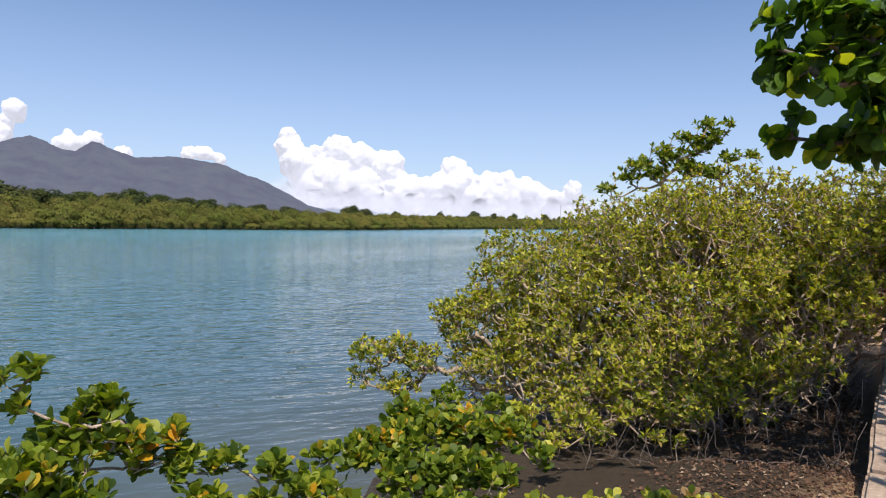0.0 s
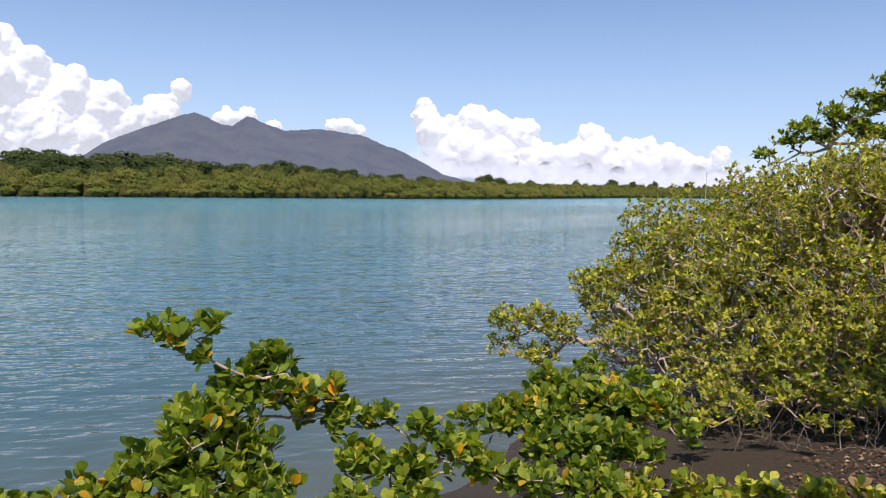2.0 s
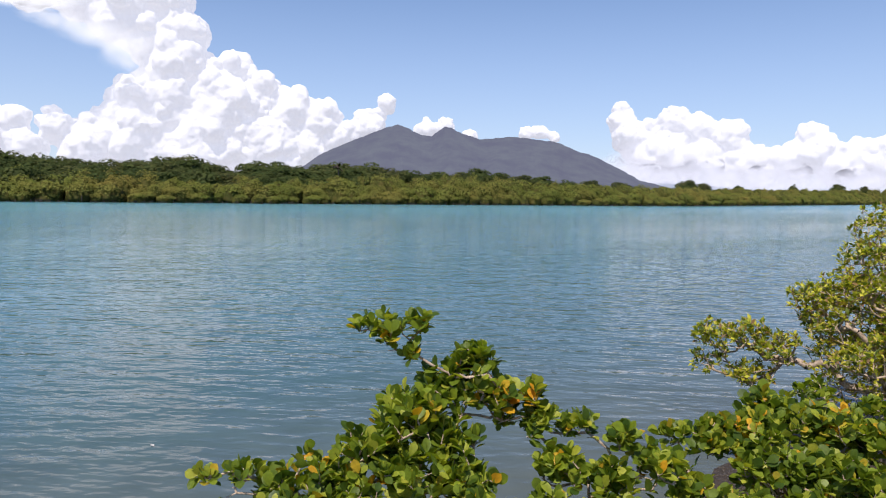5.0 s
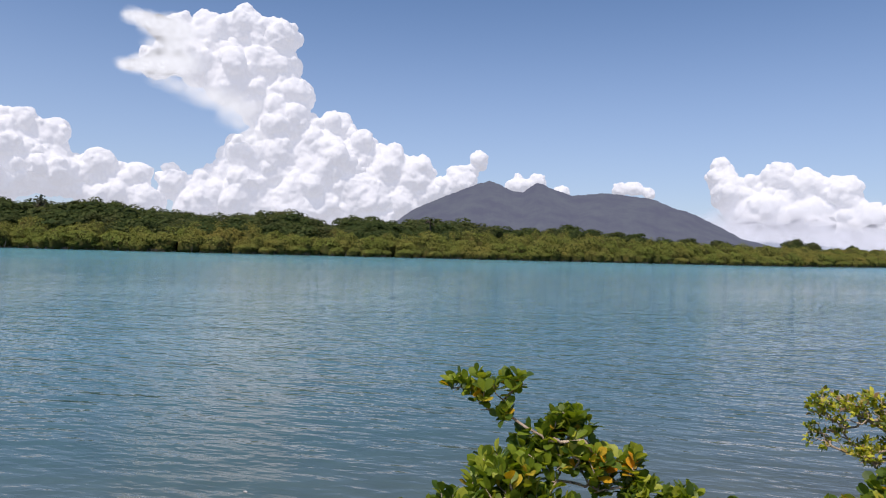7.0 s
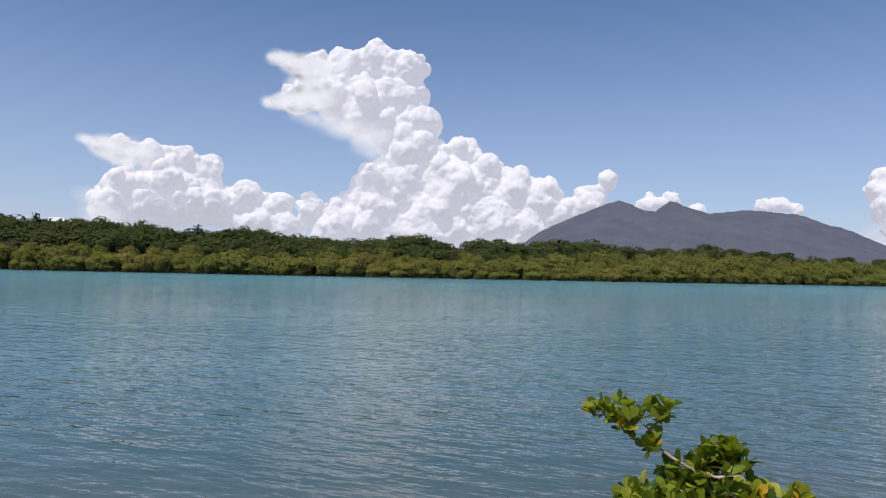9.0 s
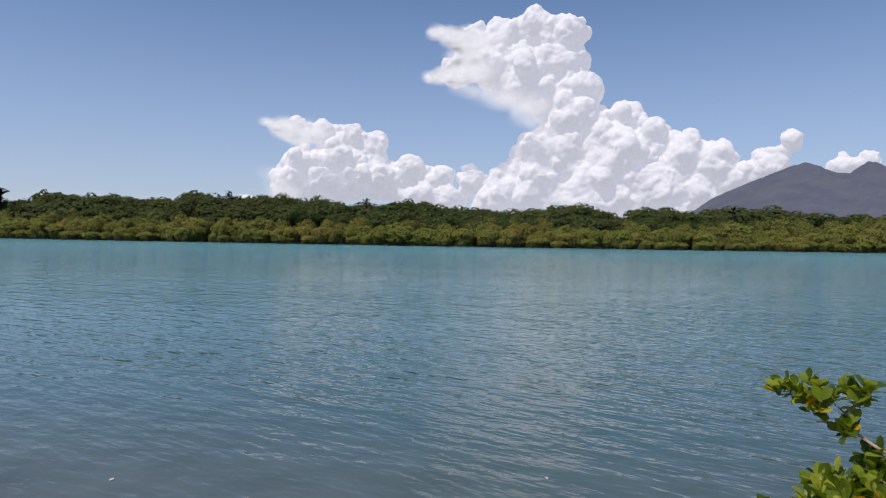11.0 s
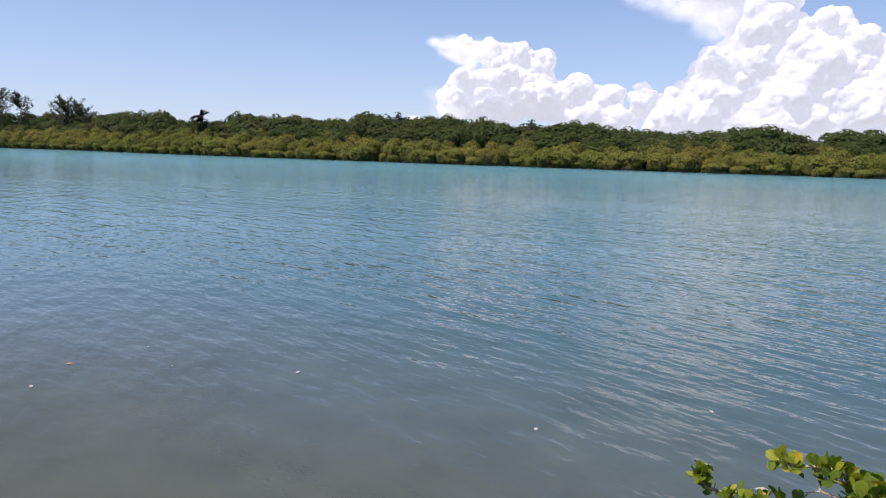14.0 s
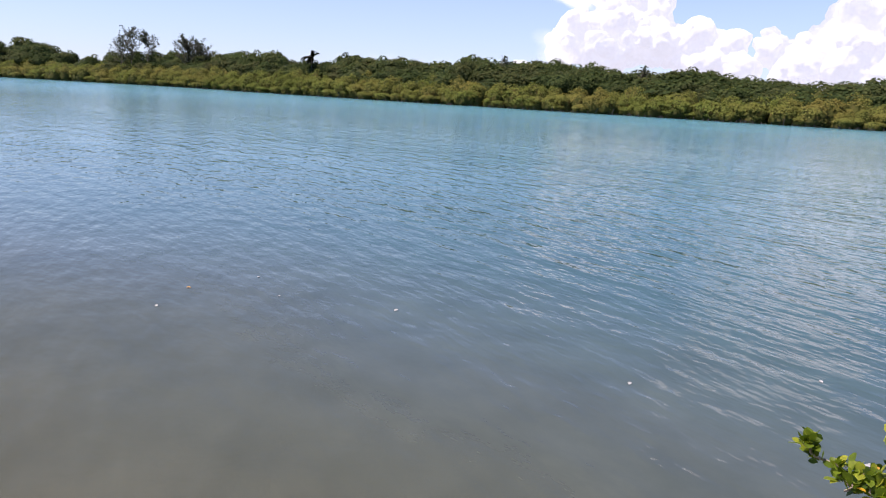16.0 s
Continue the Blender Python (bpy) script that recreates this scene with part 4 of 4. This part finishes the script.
def build_woodland():
    """Darker trees that rise behind the mangroves, each its own."""
    rng = np.random.default_rng(41)
    az = 33.0
    while az < 126:
        rise = float(np.interp(az, [33, 34, 35.8, 37.6, 39.6, 40.4, 42.2, 43.8, 44.7, 45.8, 46.6, 49.2, 51.5, 53.8, 57, 60, 63.2, 66.6, 68.4, 70.5, 72.4, 74, 76.5, 79, 81, 82.6],
                               [1.7, 2.2, 2.0, 2.15, 1.6, 1.9, 2.18, 1.9, 1.1, 1.25, 1.95, 2.4, 2.05, 1.75, 1.9, 2.2, 2.48, 2.2, 2.1, 2.75, 2.4, 2.88, 2.5, 2.55, 2.93, 2.2]))
        if az > 82.6:
            rise = float(np.interp(az, [82.6, 86, 89.3, 92, 93, 94.7, 97.8, 100.4, 103, 108, 110.5, 112.4, 114.1, 116, 120], [2.2, 2.4, 2.38, 2.4, 1.9, 2.3, 2.4, 2.1, 1.9, 1.65, 1.3, 1.9, 2.25, 1.8, 1.7]))
        for back in (9.5, 14.0, 21.0):
            a = az + (rng.uniform(-0.7, 0.7) if back < 20 else 0.0)
            # where this bearing meets a line some way behind the far edge
            reach = 90.0
            for _ in range(12):
                pu = reach * math.sin(radians(60 - a))
                reach = (float(far_edge(pu)) + back) / max(0.3, math.cos(radians(60 - a)))
            x, y, _ = polar(a, 0, reach)
            top = EYE + math.tan(radians(rise + rng.uniform(-0.12, 0.05) - (0.85 if back < 10 else 0.25 if back < 20 else 0.0))) * reach
            wide = rng.uniform(3.6, 6.2)
            if 92.0 < a < 95.4:      # a dip in the canopy about the palm
                wide, top = wide * 0.55, EYE + math.tan(radians(1.75)) * reach
            high = max(wide * rng.uniform(0.6, 0.8), top * 0.56)
            crown, trunk, peak = TREES[rng.integers(len(TREES))]
            tree = holder("tree", pose(x, y, 0.2), "dark green broad-crowned tree behind the far mangroves", "tree", "trees behind the mangroves")
            for name, data in (("crown", crown), ("trunk", trunk)):
                ob = part(name, data, tree)
                ob.matrix_basis = Matrix.LocRotScale(Vector((0, 0, top - 0.2 - high * peak)), Euler((0, 0, rng.uniform(0, 6.28))), Vector((wide, wide, high)))
        az += 1.45
    for a, rise, wide in ((32.3, 1.75, 4.6), (30.4, 1.6, 4.6), (28.6, 1.6, 4.2), (26.4, 1.62, 3.6), (24.8, 1.95, 3.6), (23.0, 1.62, 3.6), (21.2, 1.45, 3.2), (19.6, 1.4, 2.8), (17.4, 1.1, 2.8), (15.5, 1.12, 2.4), (13.0, 1.0, 2.4), (8.0, 1.25, 2.2), (6.7, 1.0, 1.8), (4.1, 0.85, 1.2), (0.3, 0.98, 0.9), (-2.6, 1.05, 1.4), (-4.3, 0.92, 0.9), (-6.0, 0.98, 0.8), (-8.6, 0.92, 1.0)):
        reach = 90.0
        for _ in range(12):
            reach = (float(far_edge(reach * math.sin(radians(60 - a)))) + 13) / math.cos(radians(60 - a))
        x, y, _ = polar(a, 0, reach)
        top = EYE + math.tan(radians(rise)) * reach
        wide *= reach / 120
        high = max(wide * 0.6, top * 0.45)
        crown, trunk, peak = TREES[rng.integers(len(TREES))]
        tree = holder("tree", pose(x, y, 0.2), "dark round-topped tree rising over the far mangroves", "tree", "trees behind the mangroves")
        for name, data in (("crown", crown), ("trunk", trunk)):
            ob = part(name, data, tree)
            ob.matrix_basis = Matrix.LocRotScale(Vector((0, 0, top - 0.2 - high * peak)), Euler((0, 0, rng.uniform(0, 6.28))), Vector((wide, wide, high)))


build_woodland()


def build_palm(az, reach, rise, seed, long):
    """A palm whose crown's top stands at the given rise; long: the length of its fronds."""
    rng = np.random.default_rng(seed)
    x, y, z = polar(az, rise, reach)
    palm = holder("palm_tree", pose(x, y, 0.2), "slim palm tree with drooping fronds above the woodland", "palm tree", "palms")
    top = z - 0.2 - 0.75 * long
    nodes = np.array([(0.15 * math.sin(i * 0.5), 0.0, i * top / 8) for i in range(9)])
    v, f = tubes(nodes, np.arange(-1, 8), np.array([8]), 0.13, sides=6, cap=0.2)
    part("trunk", mesh_from("trunk", v, f, M_BARK_DARK, True), palm)
    blade = (np.array([(0, -0.12, 0), (0.5, -0.19, 0), (1, 0, -0.1), (0.5, 0.19, 0), (0, 0.12, 0)]), np.array([(0, 1, 3), (0, 3, 4), (1, 2, 3)]))
    for i in range(18):
        a, lift = i * 2.4 + rng.uniform(-0.2, 0.2), -0.25 + 1.65 * ((i * 0.618) % 1.0)
        out = np.array((math.cos(a), math.sin(a), 0.0))
        pts = [nodes[-1] + out * s * long * math.cos(lift) + np.array((0, 0, s * long * math.sin(lift) - 0.4 * long * s * s)) for s in np.linspace(0, 1, 9)]
        rot, place, size = [], [], []
        for k in range(1, 9):
            w = (pts[k] - pts[k - 1]) / np.linalg.norm(pts[k] - pts[k - 1])
            flank = np.cross(w, (0, 0, 1.0)) + 0.01
            for side in (-1, 1):
                for back in (0.0, 0.5):
                    rot.append(w * 0.8 + flank * side + np.array((0, 0, -0.45)))
                    place.append(pts[k] - (pts[k] - pts[k - 1]) * back)
                    size.append(0.36 * long * (1.15 - 0.6 * k / 8))
        v, f = scatter(blade, frames_from(np.array(rot), np.tile((0.01, 0.01, 1.0), (len(rot), 1))), np.array(place), np.array(size))
        frond = part("frond", mesh_from("frond", v, f, M_PALM), palm)
        v, f = tubes(np.array(pts), np.arange(-1, 8), np.array([8]), 0.02, sides=4, cap=0.03)
        part("midrib", mesh_from("midrib", v, f, M_BARK_DARK), frond)


build_palm(36.8, 122.0, 2.3, 61, 1.15)
build_palm(93.8, 156.0, 2.8, 62, 2.3)


def build_casuarina(az, reach, rise, width, seed, limbs):
    """A thin feathery tree: limbs slanting up from the trunk, each lined with drooping needles."""
    rng = np.random.default_rng(seed)
    x, y, z = polar(az, rise, reach)
    tree = holder("casuarina_tree", pose(x, y, 0.2), "sparse feathery grey-green tree against the sky", "tree", "feathery trees")
    h = z - 0.2
    nodes = [np.array((0.25 * math.sin(k * 0.7), 0.2 * math.sin(k), h * k / 12)) for k in range(13)]
    parent, ends, needles = list(range(-1, 12)), [12], []
    for i in range(limbs):
        s_ = rng.uniform(0.42, 0.98)
        k = int(s_ * 12)
        a = i * 2.4 + rng.uniform(-0.4, 0.4)
        long = width * (1.15 - s_) * rng.uniform(0.6, 1.1) + 0.5
        way = np.array((math.cos(a), math.sin(a), rng.uniform(0.6, 1.5)))
        p, last = nodes[k], k
        for q in range(1, 6):
            p = p + way * long / 5 + rng.normal(size=3) * 0.06
            nodes.append(p)
            parent.append(last)
            last = len(nodes) - 1
            needles += [p + rng.normal(size=3) * np.array((0.28, 0.28, 0.22)) + np.array((0, 0, 0.1)) for _ in range(9)]
        ends.append(last)
    v, f = tubes(np.array(nodes), np.array(parent), np.array(ends), 0.022, sides=4, cap=0.13)
    part("trunk", mesh_from("trunk", v, f, M_BARK_DARK, True), tree)
    p = np.array(needles)
    d = rng.normal(size=p.shape) * np.array((1, 1, 0.4))
    v, f = crown_mesh(p, d, rng.uniform(0.16, 0.36, len(p)), rng, 0.4)
    part("crown", outward(mesh_from("crown", v, f, M_NEEDLE), d * 0.3 + np.array((0, 0, 0.6)), 4), tree)


build_casuarina(107.2, 214.0, 3.3, 5.5, 71, 34)
build_casuarina(106.1, 210.0, 3.12, 4.5, 72, 26)
build_casuarina(107.9, 214.0, 2.8, 4.0, 76, 22)
build_casuarina(103.3, 204.0, 2.92, 5.0, 73, 60)
build_casuarina(102.3, 203.0, 2.65, 4.5, 77, 50)
build_casuarina(78.0, 136.0, 2.75, 1.4, 74, 16)
build_casuarina(66.9, 126.0, 2.4, 1.3, 75, 16)


# ---- near bank ----
def build_wall():
    """The low retaining wall, of cast lengths, along the top of the bank."""
    wall = holder("retaining_wall", RIVER, "low weathered concrete retaining wall along the bank", "wall", kind="structure")
    rng = random.Random(5)
    u = 3.4
    while u < 16:
        length = 1.15
        bm = bmesh.new()
        bmesh.ops.create_cube(bm, size=1.0)
        bmesh.ops.scale(bm, vec=(length - 0.012, 0.34, 0.62), verts=bm.verts)
        bmesh.ops.bevel(bm, geom=list(bm.edges), offset=0.025, segments=2, affect="EDGES")
        bmesh.ops.subdivide_edges(bm, edges=list(bm.edges), cuts=3, use_grid_fill=True)
        for v in bm.verts:
            at = v.co + Vector((u, 0, 0))
            v.co += Vector((0, noise.noise(at * 6) + 0.6 * noise.noise(at * 17), noise.noise(at * 5 + Vector((9, 0, 0))) + 0.6 * noise.noise(at * 19))) * 0.016
        me = bpy.data.meshes.new("concrete_block")
        bm.to_mesh(me)
        bm.free()
        me.materials.append(M_WALL)
        ob = part("concrete_block", me, wall)
        n = -0.05 - 0.077 * (u - 4.6) * 1.0
        ob.matrix_basis = pose(u + length / 2, n - 0.41, 0.72 + rng.uniform(-0.008, 0.008), 0, 0, -4.4 + rng.uniform(-0.4, 0.4))
        u += length


build_wall()


def build_litter():
    """Dead leaves on the mud under the bushes."""
    rng = np.random.default_rng(81)
    count = 40000
    u, n = rng.uniform(2.0, 15.0, count), rng.uniform(-0.35, 2.6, count)
    keep = rng.uniform(size=count) < np.clip((1.3 - n) / 0.9, 0.02, 1.0)
    u, n = u[keep], n[keep]
    z = np.array([bank_height(a, b) for a, b in zip(u, n)]) + rng.uniform(0.004, 0.03, len(u))
    xy = u[:, None] * ALONG + n[:, None] * ACROSS
    x = rng.normal(size=(len(u), 3)) * np.array((1, 1, 0.25))
    v, f = scatter(leaf_shape(2, 0.3, 0.4, 0.2, 0.6), frames_from(x, np.tile((0, 0, 1.0), (len(u), 1)) + rng.normal(size=(len(u), 3)) * 0.35), np.column_stack((xy, z)), rng.uniform(0.012, 0.045, len(u)))
    tagged(new("leaf_litter", mesh_from("leaf_litter", v, f, M_LITTER)), "dry brown fallen leaves scattered over the bank", "leaf litter", kind="stuff")


build_litter()


def build_dead_twigs():
    """Bare upright shoots and fallen sticks on the shaded bank."""
    rng = np.random.default_rng(83)
    nodes, parent, ends = [], [], []
    for i in range(300):
        u, n = rng.uniform(5.2, 9.5), rng.uniform(-0.35, 1.7)
        x, y = river_to_world(u, n)
        z = bank_height(u, n)
        upright = i % 3 < 2
        way = np.array((rng.normal() * 0.45, rng.normal() * 0.45, 1.0)) if upright else np.array((rng.normal(), rng.normal(), 0.12))
        way *= rng.uniform(0.12, 0.65) / np.linalg.norm(way)
        p = np.array((x, y, z + (-0.03 if upright else 0.012)))
        for k in range(4):
            nodes.append(p + way * k / 3 + rng.normal(size=3) * np.array((0.03, 0.03, 0.008)))
            parent.append(len(nodes) - 2 if k else -1)
        ends += [len(nodes) - 1] * int(rng.integers(1, 5))
    load = np.array(ends)
    v, f = tubes(np.array(nodes), np.array(parent), load, 0.003, sides=4, cap=0.009)
    tagged(new("dead_twigs", mesh_from("dead_twigs", v, f, M_BARK_DARK, True)), "bare shoots and fallen sticks on the shaded bank", "twigs", kind="stuff")


build_dead_twigs()


def build_overhang():
    """The broad-leaved tree beside the path, whose boughs hang into view, with an added unseen canopy for shade."""
    rng = np.random.default_rng(91)
    root = (3.6, 0.6, 0.85)
    tree = holder("broadleaf_tree", Matrix.Translation(root), "broad-leaved tree with large rounded leaves hanging over the bank", "tree")
    tips = in_blobs([(1.025, 2.09, 3.06, 0.05, 0.02), (1.095, 2.05, 3.07, 0.04, 0.03), (1.015, 2.12, 2.95, 0.04, 0.03), (1.035, 2.12, 2.88, 0.06, 0.04), (1.095, 2.1, 2.91, 0.07, 0.05), (1.135, 2.07, 2.95, 0.06, 0.04), (1.155, 2.02, 2.84, 0.03, 0.02), (1.185, 2.06, 3.06, 0.08, 0.06), (1.275, 2.09, 3.01, 0.1, 0.07), (1.315, 2.05, 3.04, 0.11, 0.08), (1.235, 2.08, 2.9, 0.06, 0.05), (1.325, 2.08, 2.88, 0.09, 0.07), (1.365, 2.08, 2.76, 0.08, 0.06), (1.335, 2.11, 2.72, 0.05, 0.04), (1.185, 2.31, 2.8, 0.04, 0.02), (1.155, 2.32, 2.72, 0.06, 0.03), (1.255, 2.28, 2.69, 0.04, 0.03), (1.435, 2.29, 2.7, 0.12, 0.06), (1.42, 2.2, 2.82, 0.12, 0.08)], 0.055, rng, 1.5, False)
    nodes, parent, ends = grow([root], tips, rng, step=0.15, sag=-0.12, lean=0.2, poles=2.4)
    v, f = tubes(nodes, parent, ends, 0.003, sides=6, cap=0.028)
    part("trunk", mesh_from("trunk", v - np.array(root), f, M_BARK_DARK, True), tree)
    ways = nodes[ends] - nodes[parent[ends]]
    rot, place, size = rosettes(nodes[ends], ways, rng, 6, 10, 0.055)
    shapes = [leaf_shape(8, 0.5, 0.10, 0.25, 0.48), leaf_shape(8, 0.46, 0.2, 0.35, 0.5)]
    data = [mesh_from("leaf", *s, M_LEAF_OVER, True) for s in shapes]
    near = np.argsort(np.linalg.norm(place - np.array((1.1, 2.1, 2.9)), axis=1))
    # added canopy, out of view, placed to cast shade on the litter
    over = in_blobs([(2.75, 3.6, 4.4, 0.75, 0.3), (4.6, 3.6, 4.0, 1.2, 0.5), (5.4, 4.8, 4.2, 1.2, 0.5), (3.6, 1.5, 4.3, 1.0, 0.5), (3.4, 3.4, 4.6, 1.0, 0.4), (4.4, 4.6, 4.8, 1.1, 0.4), (5.2, 5.8, 5.0, 1.1, 0.4)], 0.2, rng, 1.5)
    nodes, parent, ends = grow([tuple(nodes[15])], over, rng, step=0.2, sag=-0.1)
    v, f = tubes(nodes, parent, ends, 0.004, sides=5, cap=0.07)
    part("bough", mesh_from("bough", v - np.array(root), f, M_BARK_DARK, True), tree)
    far_rot, far_place, far_size = rosettes(nodes[ends], nodes[ends] - nodes[parent[ends]], rng, 4, 7, 0.12)
    v, f = join([scatter(shapes[0], far_rot, far_place - np.array(root), far_size), scatter(shapes[1], rot[near[290:]], place[near[290:]] - np.array(root), size[near[290:]])])
    part("foliage", mesh_from("foliage", v, f, M_LEAF_OVER, True), tree, kind="stuff")
    for i in near[:290]:
        leaf = part("leaf", data[i % 2], tree)
        leaf.matrix_basis = Matrix.LocRotScale(Vector(place[i] - np.array(root)), Matrix(rot[i].tolist()).to_quaternion(), Vector((size[i],) * 3))


build_overhang()


def build_debris():
    rng = np.random.default_rng(95)
    for x, y, size, material, label in ((-7.2, -2.2, 0.05, M_FOAM, "small pale leaf afloat on the river"), (-8.4, -1.3, 0.045, M_FOAM, "small pale leaf afloat on the river"), (-7.6, -1.0, 0.04, M_FOAM, "small pale leaf afloat on the river"), (-7.1, 0.3, 0.06, M_FOAM, "small pale leaf afloat on the river"), (-5.2, 2.2, 0.05, M_FOAM, "small pale leaf afloat on the river"), (-5.2, 4.0, 0.05, M_FOAM, "small pale leaf afloat on the river"), (-3.9, 3.35, 0.09, M_FOAM, "white scrap afloat by the water's edge"), (-7.9, -2.0, 0.06, M_ORANGE, "orange fallen leaf afloat on the river")):
        v, f = leaf_shape(4, 0.35, 0.2, -0.1, 0.6)
        ob = new("floating_leaf", mesh_from("floating_leaf", v * size, f, material, True))
        ob.matrix_world = pose(x, y, 0.004, 0, 0, rng.uniform(0, 360))
        tagged(ob, label, "leaf", "floating leaves")


build_debris()


def build_marker():
    x, y, z = polar(-9.9, 1.7, 240)
    post = holder("marker_post", pose(x, y, 0.0), "thin grey marker post by the far bank", "post")
    nodes = np.array([(0, 0, -0.5), (0, 0, z * 0.5), (0, 0, z)])
    v, f = tubes(nodes, np.array([-1, 0, 1]), np.array([2]), 0.09, sides=8, cap=0.09)
    part("pole", mesh_from("pole", v, f, M_POST, True), post)
    v, f = BALLS[2]
    part("lamp", mesh_from("lamp", v * np.array((0.28, 0.28, 0.2)) + np.array((0, 0, z)), f, M_POST, True), post)


build_marker()


build_bush("seedling", [(1.94, 5.3, 0.42)], [(1.94, 5.3, 0.7, 0.06, 0.08)], 0.05, 24, "small pale green mangrove seedling on the mud", "seedlings", 0.05, shell=1.5, tufts=(3, 5), gaps=False, cap=0.006, leaf=M_LEAF_OLIVE)
build_bush("seedling", [(2.25, 5.75, 0.42)], [(2.25, 5.75, 0.66, 0.05, 0.07)], 0.05, 25, "small pale green mangrove seedling on the mud", "seedlings", 0.045, shell=1.5, tufts=(3, 5), gaps=False, cap=0.006, leaf=M_LEAF_OLIVE)
